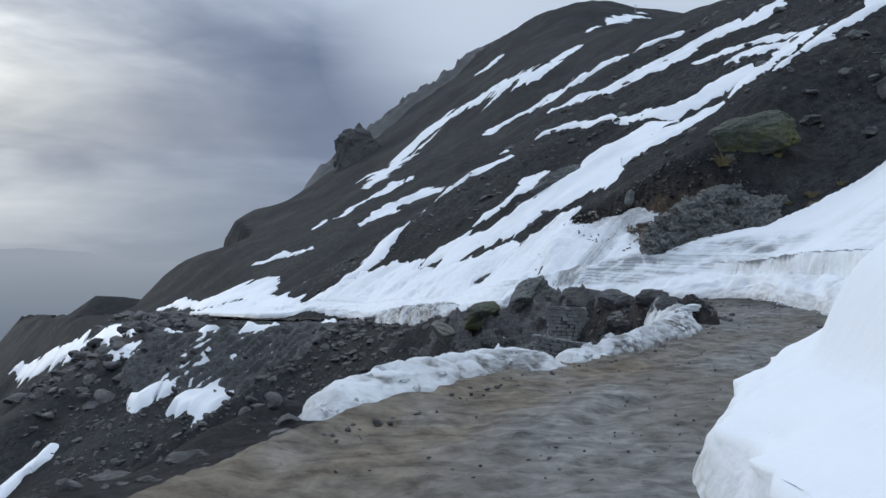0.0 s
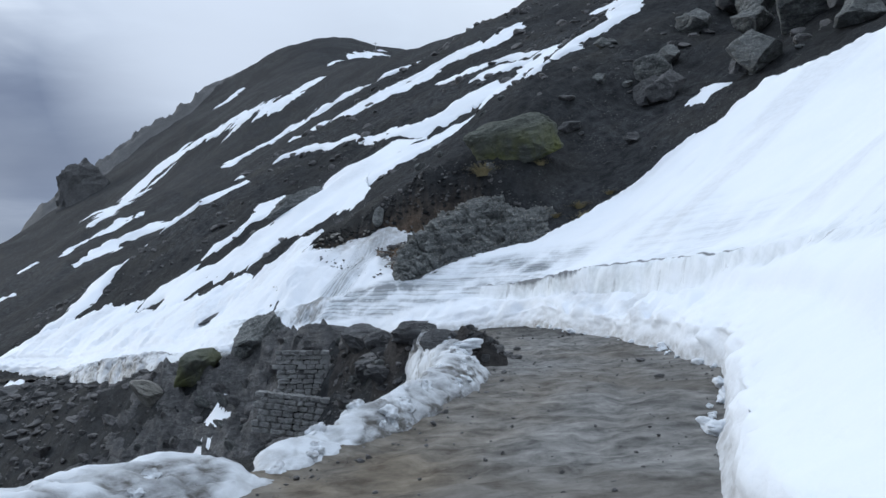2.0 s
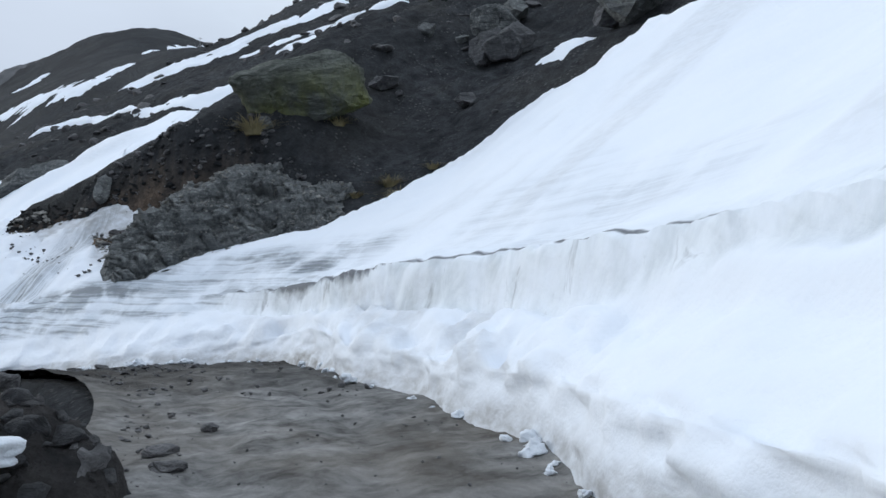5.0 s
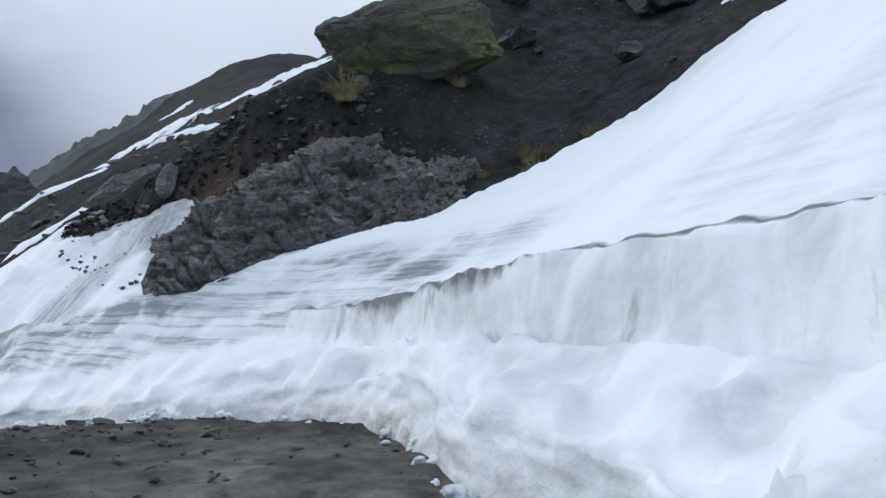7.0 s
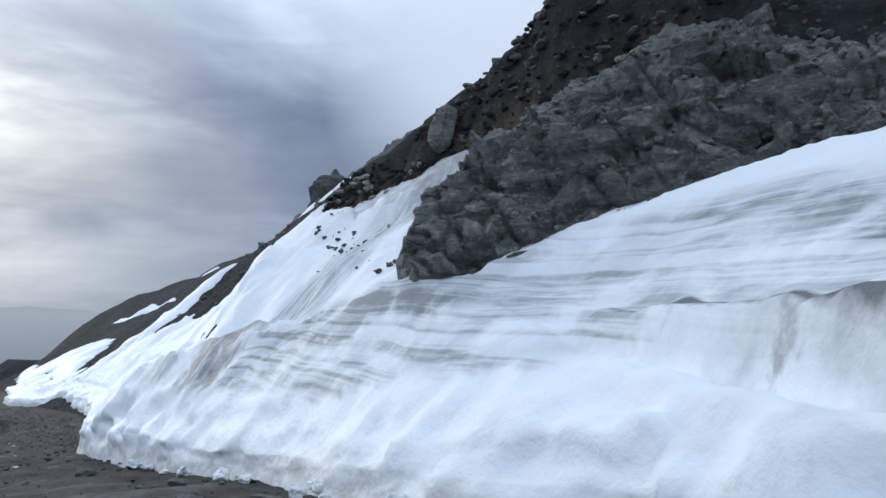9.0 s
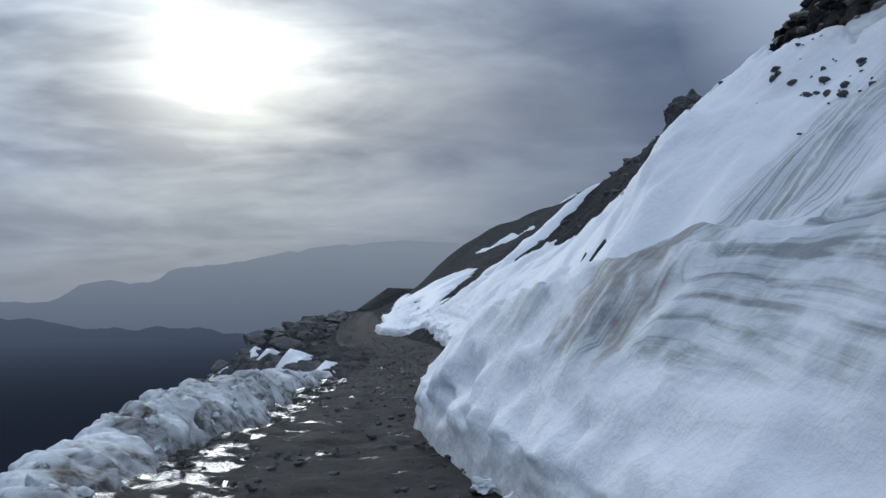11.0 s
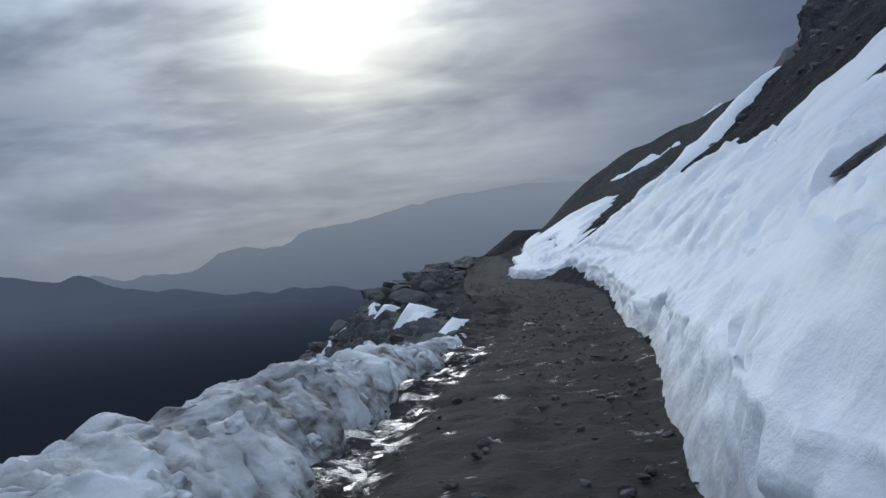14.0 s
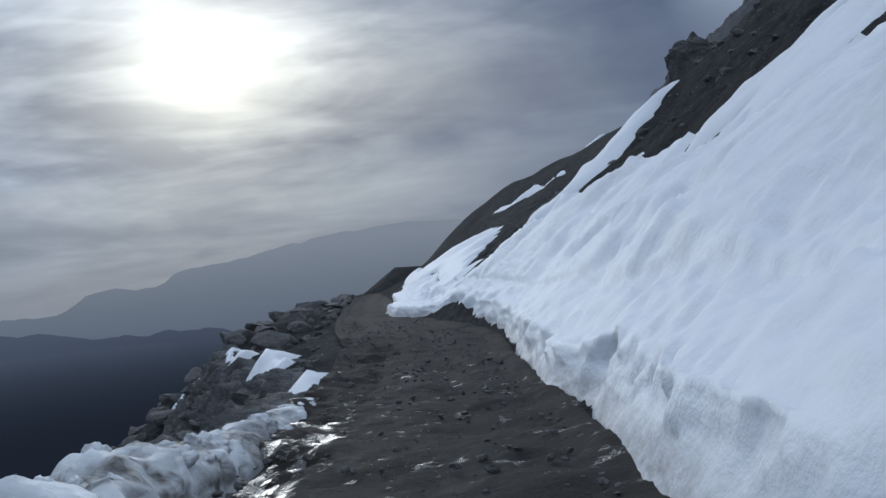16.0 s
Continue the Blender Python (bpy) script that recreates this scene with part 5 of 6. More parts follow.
for k in range(34):
    yc0, d0 = rng.uniform(38, 52), rng.uniform(4, 24)
    if d0 < np.interp(yc0, TOP_Y, BANK_TOP) + 1.0:
        continue
    x, y, _, w = beside(np.array([yc0]), np.array([0.0]))
    x, y, _, _ = beside(np.array([yc0]), w + d0)
    s = rng.uniform(0.14, 0.42)
    tag_rock(rock("stone", (float(x[0]), float(y[0])), (s * 1.2, s, s * 0.7), 300 + k, GREY_ROCK if k % 3 else DARK_ROCK, (rng.uniform(-20, 20), rng.uniform(-20, 20), rng.uniform(0, 360)), level=3), "loose stone on the dark hillside", "loose hillside stones")
# scree below the lichen boulder and on the outcrop's shoulder, pale stones in the earth, turf clods at its edge
def strewn(name, y0, y1, d0, d1, count, lo, hi, mat, seed, label, category, lift=0.03):
    rng = np.random.default_rng(seed)
    yc, d = rng.uniform(y0, y1, count), rng.uniform(d0, d1, count)
    _, _, _, w = beside(yc, 0 * yc)
    x, y, _, _ = beside(yc, w + d)
    s = lo + (hi - lo) * rng.random(count) ** 3
    tagged(joined_stones(name, np.column_stack([x, y, ground(x, y) + lift]), s, mat, seed), label, category, kind="stuff")


strewn("scree", 44.5, 50.5, 2.6, 6.2, 900, 0.05, 0.2, SCREE_ROCK, 400, "loose grey scree on the brown earth scarp", "scree")
strewn("scree", 44.6, 48.2, 2.6, 4.6, 1300, 0.04, 0.13, PALE_ROCK, 410, "pale broken chips on the shoulder of the outcrop", "scree", 0.06)
strewn("scree", 48.5, 56.5, 2.8, 5.2, 900, 0.04, 0.22, PALE_ROCK, 420, "pale stones sticking in the brown earth", "scree", 0.02)
rng2 = np.random.default_rng(430)
yc = np.linspace(45.5, 57.5, 420)
_, _, _, w = beside(yc, 0 * yc)
x, y, _, _ = beside(yc, w + np.interp(yc, *SCARP))
x, y, _, _ = beside(yc, w + np.interp(yc, *SCARP) + 0.4 * vnoise(x * 0.7, y * 0.7, seed=5) + rng2.normal(0.25, 0.2, 420))
tagged(joined_stones("turf", np.column_stack([x, y, ground(x, y) + 0.02]), 0.06 + 0.13 * rng2.random(420) ** 2, SOIL, 431), "dark ragged turf along the top of the scarp", "turf", kind="stuff")


# dark stones that rolled onto the snow beside the outcrop
yc, dd = rng2.uniform(48.6, 53.5, 80), rng2.normal(0, 0.3, 80)
dd = dd + np.interp(yc, [48.6, 50, 52, 53.5], [2.6, 3.1, 3.7, 4.3])
_, _, zr, w = beside(yc, 0 * yc)
x, y, _, _ = beside(yc, w + dd)
tagged(joined_stones("stones", np.column_stack([x, y, zr + bank_height(yc, dd, x, y)[0] + 0.01]), 0.02 + 0.1 * rng2.random(80) ** 2.5, DARK_ROCK, 440), "dark stones and grit lying on the old snow", "stones", kind="stuff")


# ---- dry grass tufts ----
def grass_tuft(x, y, size, seed):
    rng = np.random.default_rng(seed)
    z = float(ground(np.array([x]), np.array([y]))[0])
    verts, faces = [], []
    for k in range(260):
        a, lean, ln = rng.uniform(0, 6.28), rng.uniform(0.5, 1.9), size * rng.uniform(0.45, 0.95)
        r = size * 0.35 * math.sqrt(rng.random())
        bx, by = r * math.cos(a), r * math.sin(a)
        dx, dy = math.cos(a + rng.normal(0, 0.4)), math.sin(a + rng.normal(0, 0.4))
        wv = 0.012 * size / 0.5
        prev = None
        for s in (0.0, 0.4, 0.75, 1.0):
            out, upz = ln * lean * s * s * 0.8, ln * (s - 0.35 * lean * s * s)
            px, py, pz = bx + dx * out, by + dy * out, upz
            ww = wv * (1 - 0.9 * s)
            verts += [(px - dy * ww, py + dx * ww, pz), (px + dy * ww, py - dx * ww, pz)]
            i = len(verts) - 2
            if prev is not None:
                faces.append((prev, prev + 1, i + 1, i))
            prev = i
    me = mesh_from("grass_tuft", verts, faces)
    me.materials.append(GRASS)
    ob = new("grass_tuft", me)
    ob.matrix_world = pose(x, y, z - 0.03)
    return tagged(ob, "clump of dry yellowish grass on the earth scarp", "grass tuft", "grass tufts on the scarp")


for k, (x, y, s) in enumerate(((16.4, 50.2, 0.95), (19.7, 45.6, 0.7), (20.0, 46.8, 0.6), (19.3, 49.6, 0.5), (17.3, 50.4, 0.5), (18.9, 47.2, 0.4), (21.4, 46.4, 0.4), (15.4, 51.0, 0.4))):
    grass_tuft(x, y, s, 500 + k)


# ---- the crag on the spur, and the broken skyline above it ----
tag_rock(rock("crag", (-46.0, 477, 76.0), (13.0, 11, 17.0), 31, DARK_ROCK, (0, 3, 10), level=5, cuts=2, rough=0.14, crag=0.08, boxy=0.45), "dark rock tower standing on the spur's skyline", "skyline crags")
cv, cu = np.meshgrid(np.arange(124, 300, 1.2), np.arange(-26, 30, 1.2), indexing="ij")
ridge_u = np.interp(cv, [0, 6, 35, 52, 66, 84, 121, 160, 200, 289, 400], [150, 166, 196, 225, 300, 400, 412, 416, 440, 485, 560])
kx, ky = -5.5 - 0.46 * (ridge_u + cu) + 0.89 * cv, 78 + 0.89 * (ridge_u + cu) + 0.46 * cv
rise = 3.0 + 5.5 * ridged(cv * 0.05, cu * 0.05, octaves=4, seed=66) + 1.2 * fbm(cv * 0.25, cu * 0.25, octaves=3, seed=67)
fade = np.exp(-((cu - 4) / 13.0) ** 2) * step01(124, 140, cv) * (1 - step01(262, 296, cv))
tagged(sheet("crag_ridge", np.stack([kx, ky, ground(kx, ky) - 1.2 + (np.maximum(rise, 0) + 3) * fade], -1), DARK_ROCK), "dark broken crags along the mountain skyline", "crag", "skyline crags")


# ---- rocks inside the bend ----
KNOLL_SLABS = []
for k in range(6):
    q, tris = rock_shape(260 + k, (1.0, 0.6, 0.4), 3, 10, 0.12, 0.05, boxy=0.3)
    KNOLL_SLABS.append(mesh_from("slab", q, tris, False))
    KNOLL_SLABS[-1].materials.append((DARK_ROCK, GREY_ROCK, SCREE_ROCK)[k % 3])


def knoll_rock(x, y, size, seed, what, mat=GREY_ROCK, turn=(0, 0, 0), sink=0.3):
    return tagged(rock("boulder", (x, y), size, seed, mat, turn, level=4, cuts=11, rough=0.12, layer=0.04, sink=sink), what, "rock", "rocks inside the bend")


tagged(rock("boulder", (4.7, 44.9, 1.45), (1.5, 1.0, 1.1), 41, GREY_ROCK, (0, -22, 10), level=5, cuts=11, rough=0.14, layer=0.05, crag=0.06), "pointed grey rock at the end of the hump", "rock", "rocks inside the bend")
knoll_rock(7.4, 37.6, (1.1, 0.9, 0.6), 42, "dark crumbling rock on top of the hump", DARK_ROCK, (0, 5, 60))
knoll_rock(6.6, 40.5, (1.0, 0.8, 0.5), 43, "dark rock on the hump inside the bend", DARK_ROCK)
knoll_rock(2.0, 47.0, (1.3, 1.0, 0.9), 45, "lichen-stained rock on the fill slope", LICHEN_ROCK, (0, -20, 0))
knoll_rock(0.2, 48.6, (1.2, 0.9, 0.5), 46, "pale tilted slab on the fill slope", PALE_ROCK, (20, 25, 40))
knoll_rock(7.6, 31.6, (0.8, 0.6, 0.45), 47, "muddy rock beside the snow heap", DARK_ROCK)
knoll_rock(6.6, 33.4, (0.9, 0.6, 0.5), 48, "brown muddy rock beside the stone wall", DARK_ROCK, (0, 10, 70))
knoll_rock(8.3, 30.6, (0.5, 0.4, 0.3), 49, "flat grey stone lying in mud", SCREE_ROCK)
knoll_rock(8.0, 30.0, (0.8, 0.65, 0.45), 50, "heap of dark mud and stones at the bend", DARK_ROCK, (0, 0, 20), 0.4)
# the rock mass under the hump, broken along leaning layers
hx, hy = np.meshgrid(np.arange(-3.5, 8.4, 0.11), np.arange(37.6, 51.5, 0.11), indexing="ij")
hn, hyc, _, hw = lateral(hx, hy)
h0 = ground(hx, hy)
lean = hx * 1.0 + h0 * 0.8 + 0.25 * hy + 0.5 * fbm(hx * 0.6, hy * 0.6, octaves=3, seed=141)
beds = np.abs(np.mod(lean * 0.7, 1.0) - 0.5) * 1.4 + 0.7 * np.abs(np.mod(lean * 2.1 + 0.3 * hy, 1.0) - 0.5)
stand = -0.25 + 0.5 * beds + 0.55 * ridged(hx * 0.6, hy * 0.6, h0 * 0.7, octaves=5, seed=142) + 0.1 * fbm(hx * 2.4, hy * 2.4, octaves=4, seed=143)
inside = step01(0.2, 1.2, -hn - hw) * step01(37.6, 39.5, hy) * (1 - step01(49.5, 51.3, hy)) * step01(-3.4, -1.0, hx) * step01(0.3, 1.2, 5.1 + 0.87 * (47 - hy) - hx)
rock_mass = tagged(sheet("rock_outcrop", np.stack([hx, hy, h0 - 0.3 + (0.3 + 1.15 * stand) * inside], -1), DARK_ROCK), "dark leaning rock mass on the hump inside the bend", "rock", "rocks inside the bend")
rng = np.random.default_rng(78)
for k in range(60):
    i, j = int(rng.integers(22, 100)), int(rng.integers(16, 112))
    if inside[i, j] < 0.5:
        continue
    block = new("slab", KNOLL_SLABS[rng.integers(6)])
    block.parent = rock_mass
    block.matrix_basis = pose(hx[i, j], hy[i, j], h0[i, j] - 0.1 + stand[i, j] * 0.9, rng.uniform(-20, 20), 40 + rng.uniform(-15, 15), 30 + rng.uniform(-25, 25)) @ Matrix.Scale(rng.uniform(0.15, 0.6), 4)
for k in range(22):
    yc0 = rng.uniform(28, 50)
    i = int(np.clip((yc0 - 29) / 4.5, 0, 3))
    f = np.clip((yc0 - 29) / 4.5 - i, 0, 1)
    c = KNOLL[i] + f * (KNOLL[i + 1] - KNOLL[i])
    s = rng.uniform(0.18, 0.5)
    knoll_rock(c[0] + rng.normal(-0.8, 0.9), c[1] + rng.normal(0, 0.5), (s * 1.3, s, s * 0.7), 700 + k, "loose angular stone on the hump inside the bend", SCREE_ROCK if k % 2 else DARK_ROCK, (rng.uniform(-25, 25), rng.uniform(-25, 25), rng.uniform(0, 360)))


def earth_heap(x, y, radius, tall, seed, label):
    """A mound of mud and stones."""
    a, r = np.meshgrid(np.linspace(0, 2 * math.pi, 72), np.linspace(0, 1, 34), indexing="ij")
    wide = radius * (1 + 0.25 * fbm(np.cos(a) * 1.2, np.sin(a) * 1.2, octaves=3, seed=seed))
    px, py = x + wide * r * np.cos(a), y + wide * r * np.sin(a)
    up = tall * np.clip(1 - r ** 1.5, 0, 1)
    up = up + (0.5 * ridged(px * 1.4, py * 1.4, octaves=5, seed=seed + 1) + 0.06 * fbm(px * 6, py * 6, octaves=3, seed=seed + 2)) * np.clip(1.2 - r, 0, 1) * tall
    pz = ground(px, py) - 0.12 + up
    ob = tagged(disc("mud_mound", px, py, pz, SOIL, earth=0.12), label, "mud mound", "mud mounds inside the bend")
    rng = np.random.default_rng(seed)
    shapes = []
    for k in range(5):
        q, tris = rock_shape(seed + k, (1.2, 0.9, 0.6), 2, 8, 0.12)
        shapes.append(mesh_from("stone", q, tris, False))
        shapes[-1].materials.append(SCREE_ROCK if k % 2 else DARK_ROCK)
    for k in range(90):
        i, j = int(rng.integers(0, 71)), int(rng.integers(3, 32))
        stone = new("stone", shapes[rng.integers(5)])
        stone.parent = ob
        stone.matrix_basis = pose(px[i, j], py[i, j], pz[i, j], rng.uniform(-30, 30), rng.uniform(-30, 30), rng.uniform(0, 360)) @ Matrix.Scale(0.04 + 0.16 * rng.random() ** 2, 4)
    return ob


rng = np.random.default_rng(79)
for k in range(34):
    x, y = rng.uniform(4.9, 8.0), rng.uniform(30.5, 40.5)
    if abs(x - 5.0) < 1.1 and 35.5 < y < 38.4:
        continue
    s = rng.uniform(0.15, 0.5)
    knoll_rock(x, y, (s * 1.5, s, s * 0.65), 760 + k, "broken dark slab lying on the hump", (DARK_ROCK, GREY_ROCK, SCREE_ROCK)[k % 3], (rng.uniform(-35, 15), 25 + rng.uniform(-20, 20), rng.uniform(0, 90)))
x, y = rng.uniform(3.6, 8.4, 900), rng.uniform(29.5, 42.0, 900)
tagged(joined_stones("scree", np.column_stack([x, y, ground(x, y) + 0.02]), 0.03 + 0.16 * rng.random(900) ** 3, SCREE_ROCK, 795), "loose grey stones on the dark hump", "scree", kind="stuff")
earth_heap(8.1, 28.6, 1.5, 0.45, 171, "heap of dark mud and stones beside dirty snow")
earth_heap(7.4, 32.0, 1.5, 0.3, 181, "low mound of dark earth and broken stones")
earth_heap(7.2, 36.2, 1.6, 0.3, 191, "crumbling mound of earth and rock over the wall")
for k, (x, y, z, s) in enumerate(((7.9, 28.2, 1.15, 0.28), (8.3, 29.6, 1.2, 0.42), (8.2, 30.6, 1.2, 0.5))):
    tagged(rock("snow_chunk", (x, y, z), (s * 1.4, s, s * 0.5), 176 + k, BERM_SNOW, (0, 0, 40 * k), level=4, cuts=7, rough=0.25, smooth=True), "white lump of snow lying on the mud heap", "snow chunk", "snow lumps on the heap")
# stones strewn over the dark hillside
yc = rng.uniform(40, 112, 3800)
dd = 4 + 70 * rng.random(3800) ** 1.6
_, _, _, w = beside(yc, 0 * yc)
x, y, _, _ = beside(yc, w + dd)
ok = (dd > np.interp(yc, TOP_Y, BANK_TOP) + 0.8) & (fbm(x * 0.12, y * 0.12, octaves=3, seed=58) > -0.25)
s = (0.06 + 0.5 * rng.random(3800) ** 5) * (0.7 + dd / 45)
tagged(joined_stones("hillside_stones", np.column_stack([x, y, ground(x, y) + 0.05 * s])[ok], s[ok], SCREE_ROCK, 590), "grey stones strewn over the dark hillside", "stones", kind="stuff")


# rubble on the fill slopes below the road
def rubble(y0, y1, d0, d1, count, lo, hi, seed, single):
    rng = np.random.default_rng(seed)
    yc = rng.uniform(y0, y1, count)
    d = rng.uniform(d0, d1, count)
    _, _, _, w = beside(yc, 0 * yc)
    x, y, _, _ = beside(yc, -(w + d))
    s = lo + (hi - lo) * rng.random(count) ** 2.5
    z = ground(x, y) + s * 0.12
    order = np.argsort(-s)
    for k in order[:single]:
        ob = rock("stone", (float(x[k]), float(y[k])), (s[k] * 1.3, s[k], s[k] * 0.6), seed * 100 + int(k), SCREE_ROCK if k % 3 else DARK_ROCK,
                  (rng.uniform(-25, 25), rng.uniform(-25, 25), rng.uniform(0, 360)), level=3, sink=0.3)
        tagged(ob, "angular slab of broken rock on the fill slope", "rock", "rubble below the road")
    rest = order[single:]
    tagged(joined_stones("rubble", np.column_stack([x, y, z])[rest], s[rest], SCREE_ROCK, seed), "loose grey rubble spread over the slope below the road", "rubble", kind="stuff")


rubble(48, 74, 0.3, 16, 1500, 0.08, 0.5, 801, 50)
rubble(74, 106, 5, 20, 1200, 0.08, 0.45, 805, 30)
rubble(8, 24, 0.8, 8, 500, 0.06, 0.35, 802, 20)
rubble(72, 102, 1.0, 9, 420, 0.08, 0.35, 803, 20)
# the steep broken rock face that carries the road's outer edge
fy, fd = np.meshgrid(np.arange(70.5, 114, 0.16), np.linspace(-0.9, 8.5, 78), indexing="ij")
_, _, fz, fw = beside(fy, 0 * fy)
shelf_d = np.interp(fy, [74, 82, 92, 106, 125], [0.5, 1.2, 3.6, 7.0, 4.0])
fx, fyy, _, _ = beside(fy, -(fw + shelf_d + fd))
g0 = ground(fx, fyy)
tilt = fy * 0.9 + g0 * 1.2 + 0.5 * fbm(fx * 0.5, fyy * 0.5, g0 * 0.5, octaves=3, seed=151)
slabs = np.abs(np.mod(tilt * 0.55, 1.0) - 0.5) * 2 + 0.6 * np.abs(np.mod(tilt * 1.7 + 0.4 * g0, 1.0) - 0.5)
proud = (0.25 + 0.55 * slabs + 0.5 * ridged(fx * 0.55, fyy * 0.55, g0 * 0.8, octaves=5, seed=152) + 0.12 * fbm(fx * 2.2, fyy * 2.2, g0 * 2.2, octaves=4, seed=153))
fade = step01(-0.3, 0.9, fd) * (1 - step01(3.4, 5.8, fd)) * step01(70.5, 74, fy) * (1 - step01(106, 113, fy))
fx, fyy, _, _ = beside(fy, -(fw + shelf_d + fd + 0.5 * proud * fade))
rock_face = tagged(sheet("rock_outcrop", np.stack([fx, fyy, g0 - 0.25 + proud * fade * 0.75 + 0.2 * step01(-0.9, -0.4, fd) * fade], -1), DARK_ROCK), "steep slabby face of dark broken rock under the road's edge", "rock face", "slabs below the road")
rng = np.random.default_rng(77)
slab_shapes = []
for k in range(6):
    q, tris = rock_shape(160 + k, (1.0, 0.55, 0.4), 3, 10, 0.12, 0.05, boxy=0.3)
    slab_shapes.append(mesh_from("slab", q, tris, False))
    slab_shapes[-1].materials.append(DARK_ROCK if k % 2 else GREY_ROCK)
for k in range(70):
    i, j = int(rng.integers(14, 250)), int(rng.integers(15, 48))
    slab = new("slab", slab_shapes[rng.integers(6)])
    slab.parent = rock_face
    slab.matrix_basis = pose(fx[i, j], fyy[i, j], g0[i, j] - 0.1 + proud[i, j] * 0.6, rng.uniform(-20, 20) + 20, 30 + rng.uniform(-15, 15), 25 + rng.uniform(-25, 25)) @ Matrix.Scale(rng.uniform(0.2, 0.75), 4)
rubble(104, 165, 0.5, 22, 500, 0.3, 1.4, 804, 20)


# ---- dry stone retaining wall under the bend ----
def stone_block(seed):
    rng = np.random.default_rng(seed)
    bm = bmesh.new()
    bmesh.ops.create_cube(bm, size=1)
    bmesh.ops.bevel(bm, geom=bm.edges[:], offset=0.12, segments=1, affect="EDGES")
    for v in bm.verts:
        v.co += Vector(rng.normal(0, 0.035, 3))
    me = bpy.data.meshes.new("stone")
    bm.to_mesh(me)
    bm.free()
    me.materials.append(WALL_STONE)
    return me


def dry_stone_wall(x, y, z, turn, dip, width, tall, seed, label):
    rng = np.random.default_rng(seed)
    base = new("dry_stone_wall")
    base.matrix_world = pose(x, y, z, 0, dip, turn)
    tagged(base, label, "stone wall", "dry stone walls")
    core_p, core_t = rock_shape(seed, (width * 0.52, 0.5, tall * 0.6), 3, 6, 0.05)
    core_me = mesh_from("core", core_p + (0, 0.55, tall * 0.5), core_t, False)
    core_me.materials.append(DARK_ROCK)
    part("core", new("core", core_me), base, "dark earth and stone behind the wall face")
    shapes = [stone_block(seed + k) for k in range(6)]
    zz = 0.0
    while zz < tall:
        hh = rng.uniform(0.14, 0.2)
        a = -width / 2 + rng.uniform(-0.12, 0.12)
        while a < width / 2 - 0.05:
            ww = rng.uniform(0.2, 0.42)
            st = new("stone", shapes[rng.integers(6)])
            st.parent = base
            st.matrix_basis = pose(a + ww / 2, rng.normal(0.12, 0.025) + 0.12 * zz, zz + hh / 2, rng.normal(0, 2), rng.normal(0, 2), rng.normal(0, 3)) @ Matrix.Diagonal((ww * 0.93, 0.35, hh * 0.9, 1))
            a += ww
        zz += hh


dry_stone_wall(5.2, 37.7, -0.75, -12, 3, 1.75, 1.65, 901, "dry stone retaining wall of squared grey stones under the bend")
dry_stone_wall(4.6, 36.5, -1.5, -22, 9, 2.2, 1.15, 911, "lower tier of dry stone walling with grey blocks")


# ---- stones, clods and water on the road ----
yc = rng.uniform(8, 100, 6500)
edge = np.sign(rng.normal(size=6500)) * (1 - rng.random(6500) ** 1.4 * 1.0)
_, _, _, w = beside(yc, 0 * yc)
x, y, z, _ = beside(yc, edge * w * 1.02)
s = (0.012 + 0.085 * rng.random(6500) ** 5) * np.where((yc < 34) & (edge > -0.7), 0.45, 1.0)
tagged(joined_stones("gravel", np.column_stack([x, y, z + 0.02]), s, SCREE_ROCK, 850, level=1), "small stones and clods scattered on the mud road", "gravel", kind="stuff")
for k, (yc0, n0, s) in enumerate(((30, -1.7, 0.16), (31.5, -1.2, 0.12), (44, 0.2, 0.2), (45.2, 0.4, 0.17), (46, -0.2, 0.14), (51, 0.4, 0.16), (27, 1.2, 0.1), (29.2, -1.5, 0.14), (40, 0.3, 0.15), (42, 0.4, 0.12), (24, 1.2, 0.08), (48, 0.5, 0.13))):
    x, y, z, _ = beside(np.array([float(yc0)]), np.array([n0]))
    tagged(rock("stone", (float(x[0]), float(y[0]), float(z[0]) + s * 0.25), (s * 1.4, s, s * 0.55), 860 + k, SCREE_ROCK, (0, 0, 50 * k), level=3), "flat grey stone lying on the wet road", "rock", "stones on the road")


def puddle(yc0, n0, long, wide, seed, lift):
    """A ragged sheet of water, longer along the road."""
    a, r = np.meshgrid(np.linspace(0, 2 * math.pi, 60), np.linspace(0, 1, 7), indexing="ij")
    out = r * (1 + 0.55 * fbm(np.cos(a) * 1.7 + seed, np.sin(a) * 1.7, octaves=4, seed=seed % 91))
    x, y, z, _ = beside(yc0 + long * out * np.sin(a), n0 + wide * out * np.cos(a))
    return tagged(disc("puddle", x, y, z + lift, WATER), "shallow puddle of meltwater in the wheel rut", "puddle", "puddles on the road")


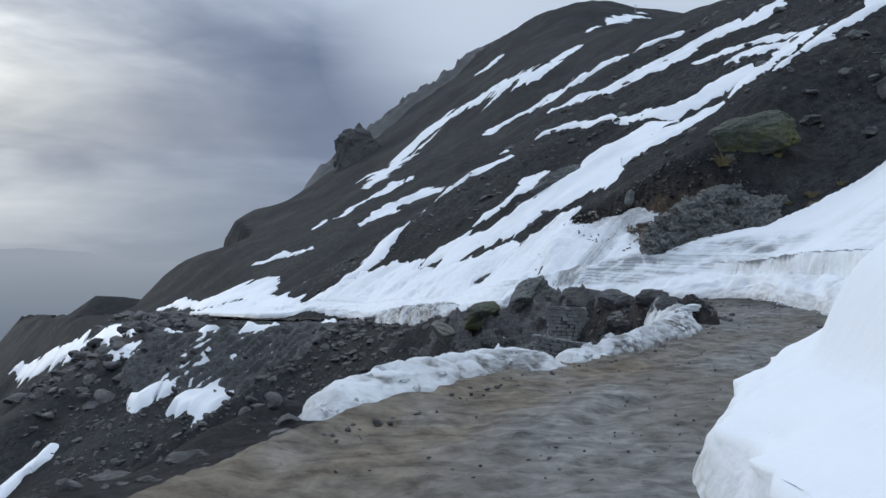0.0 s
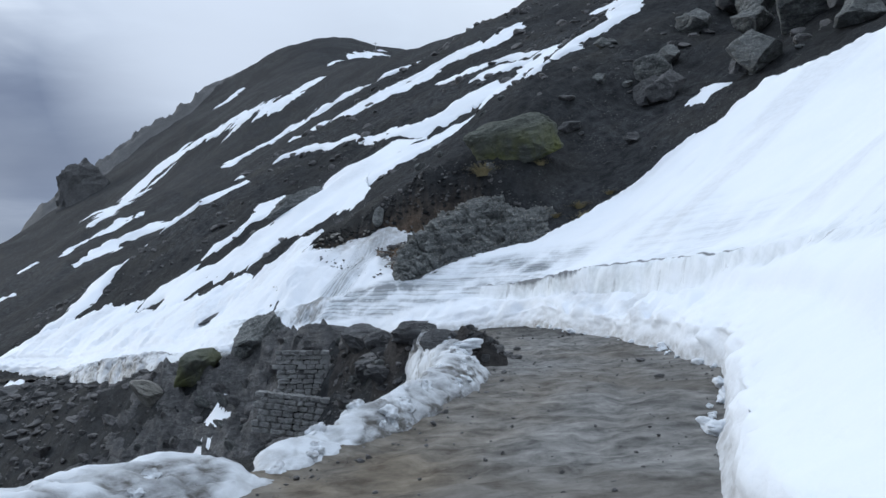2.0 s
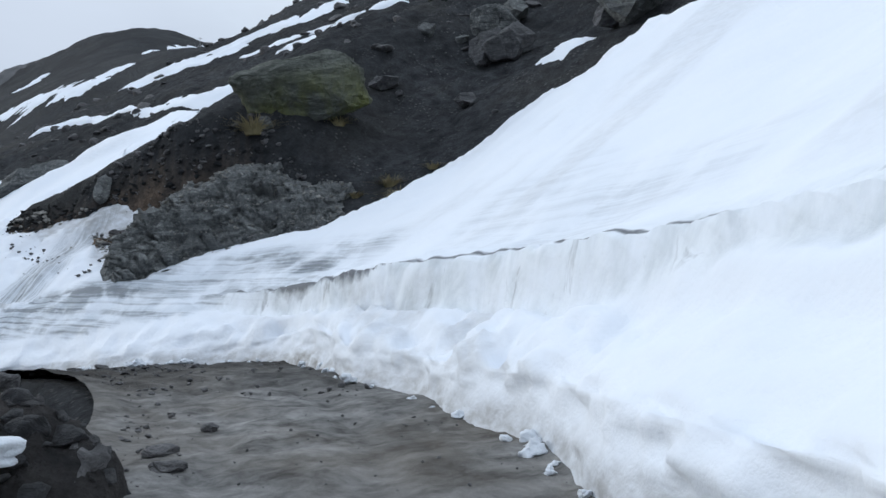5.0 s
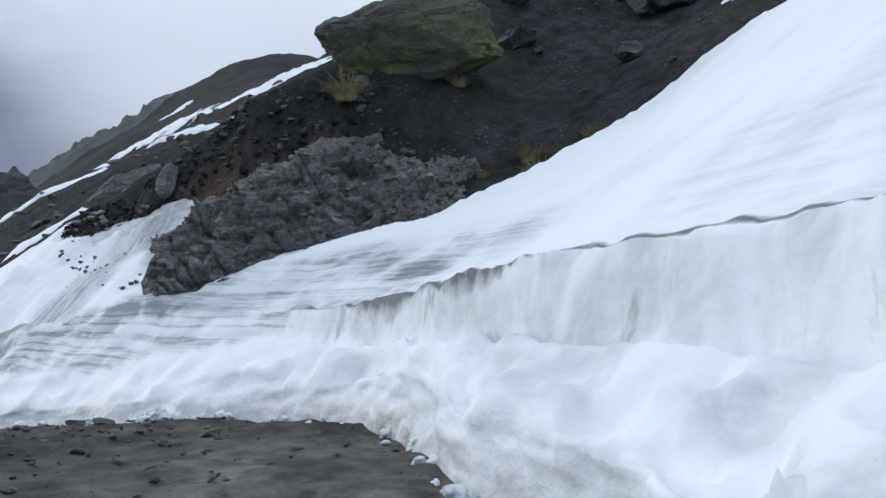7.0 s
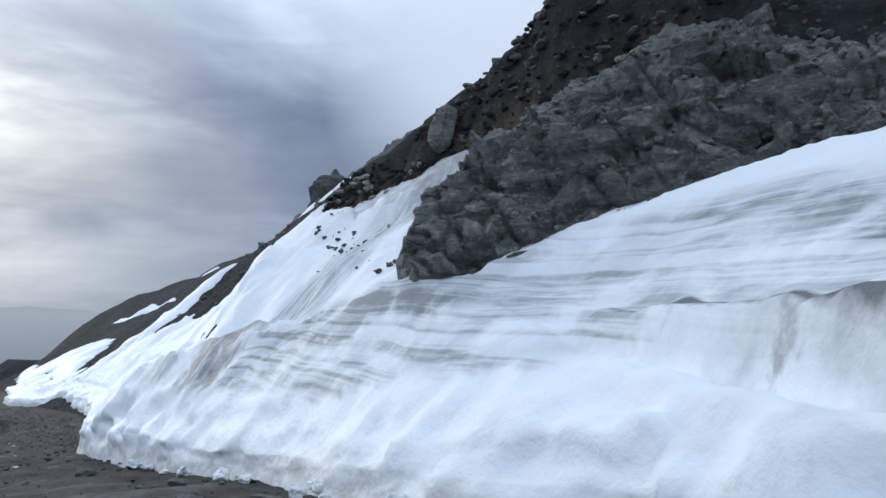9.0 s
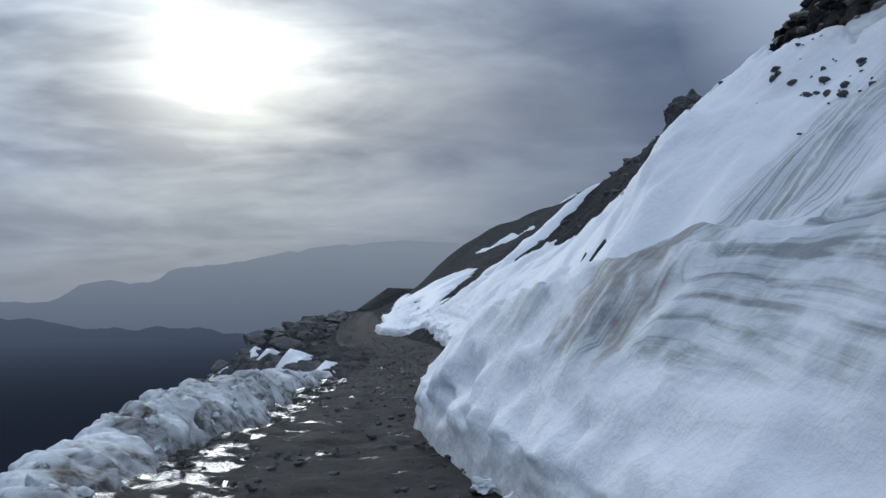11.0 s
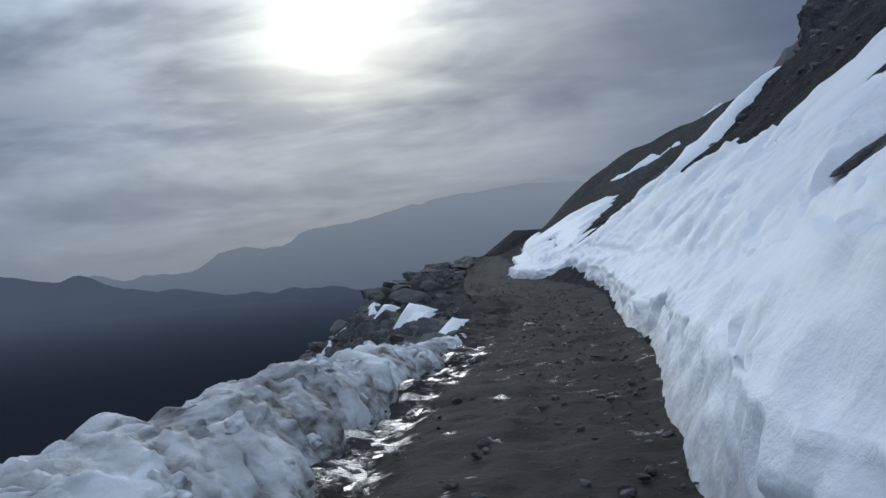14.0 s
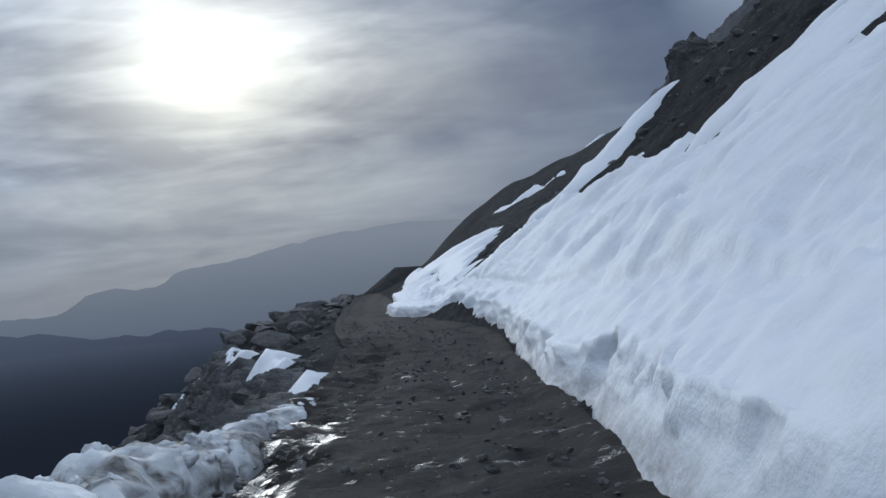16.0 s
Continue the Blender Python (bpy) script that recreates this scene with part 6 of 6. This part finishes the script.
prng = np.random.default_rng(872)
for k in range(28):
    puddle(51.5 + 0.58 * k + prng.uniform(-0.2, 0.2), prng.uniform(-1.6, -0.95) + 0.006 * k, prng.uniform(0.05, 0.2), prng.uniform(0.02, 0.05), 900 + k, -0.04)
for k in range(70):
    yc0, d0 = rng.uniform(19, 52), rng.uniform(-0.3, 0.1)
    x, y, z, w = beside(np.array([yc0]), np.array([0.0]))
    x, y, z, _ = beside(np.array([yc0]), w + d0 + np.interp(yc0, FOOT_Y, BANK_START))
    s = 0.05 + 0.12 * rng.random() ** 2
    ob = rock("snow_chunk", (float(x[0]), float(y[0]), float(z[0]) + s * 0.5), (s * 1.2, s, s * 0.8), 880 + k, BERM_SNOW, (0, 0, 40 * k), level=4, cuts=9, rough=0.3, smooth=True)
    tagged(ob, "fallen lump of snow at the foot of the bank", "snow chunk", "fallen snow lumps")


# ---- two far poles on the summit ----
for x, y in ((118, 520), (150, 500)):
    z = float(ground(np.array([x]), np.array([y]))[0])
    bm = bmesh.new()
    bmesh.ops.create_cone(bm, cap_ends=True, segments=8, radius1=0.22, radius2=0.14, depth=7)
    bmesh.ops.translate(bm, verts=bm.verts, vec=(0, 0, 3.3))
    me = bpy.data.meshes.new("utility_pole")
    bm.to_mesh(me)
    bm.free()
    me.materials.append(STEEL)
    pole = new("utility_pole", me)
    pole.matrix_world = pose(x, y, z)
    tagged(pole, "thin steel pole on the far summit", "utility pole", "poles on the summit")
    bm = bmesh.new()
    bmesh.ops.create_cube(bm, size=1, matrix=Matrix.Translation((0, 0, 6.2)) @ Matrix.Diagonal((2.4, 0.18, 0.18, 1)))
    me = bpy.data.meshes.new("crossarm")
    bm.to_mesh(me)
    bm.free()
    me.materials.append(STEEL)
    arm = new("crossarm", me)
    arm.parent = pole


# ---- far ridges in the haze ----
def far_ridge(name, mat, reach, azimuths, rises, foot, seed, label):
    """A range at the given distance: its rise in degrees over its bearing, counted to the left of north."""
    az = np.linspace(azimuths[0], azimuths[-1], 260)
    el = np.interp(az, azimuths, rises) + 0.35 * fbm(az * 0.35, 0 * az, octaves=5, seed=seed)
    t = np.linspace(0, 1, 12)
    A, T = np.meshgrid(np.radians(az), t, indexing="ij")
    r = reach * (0.8 + 0.2 * T)
    top = np.tan(np.radians(el))[:, None] * reach
    z = foot + (top - foot) * T + 14 * fbm(A * 40, T * 3, octaves=4, seed=seed + 1) * T * (1 - T)
    return tagged(sheet(name, np.stack([-np.sin(A) * r, 60 + np.cos(A) * r, z], -1), mat), label, "mountain", kind="structure")


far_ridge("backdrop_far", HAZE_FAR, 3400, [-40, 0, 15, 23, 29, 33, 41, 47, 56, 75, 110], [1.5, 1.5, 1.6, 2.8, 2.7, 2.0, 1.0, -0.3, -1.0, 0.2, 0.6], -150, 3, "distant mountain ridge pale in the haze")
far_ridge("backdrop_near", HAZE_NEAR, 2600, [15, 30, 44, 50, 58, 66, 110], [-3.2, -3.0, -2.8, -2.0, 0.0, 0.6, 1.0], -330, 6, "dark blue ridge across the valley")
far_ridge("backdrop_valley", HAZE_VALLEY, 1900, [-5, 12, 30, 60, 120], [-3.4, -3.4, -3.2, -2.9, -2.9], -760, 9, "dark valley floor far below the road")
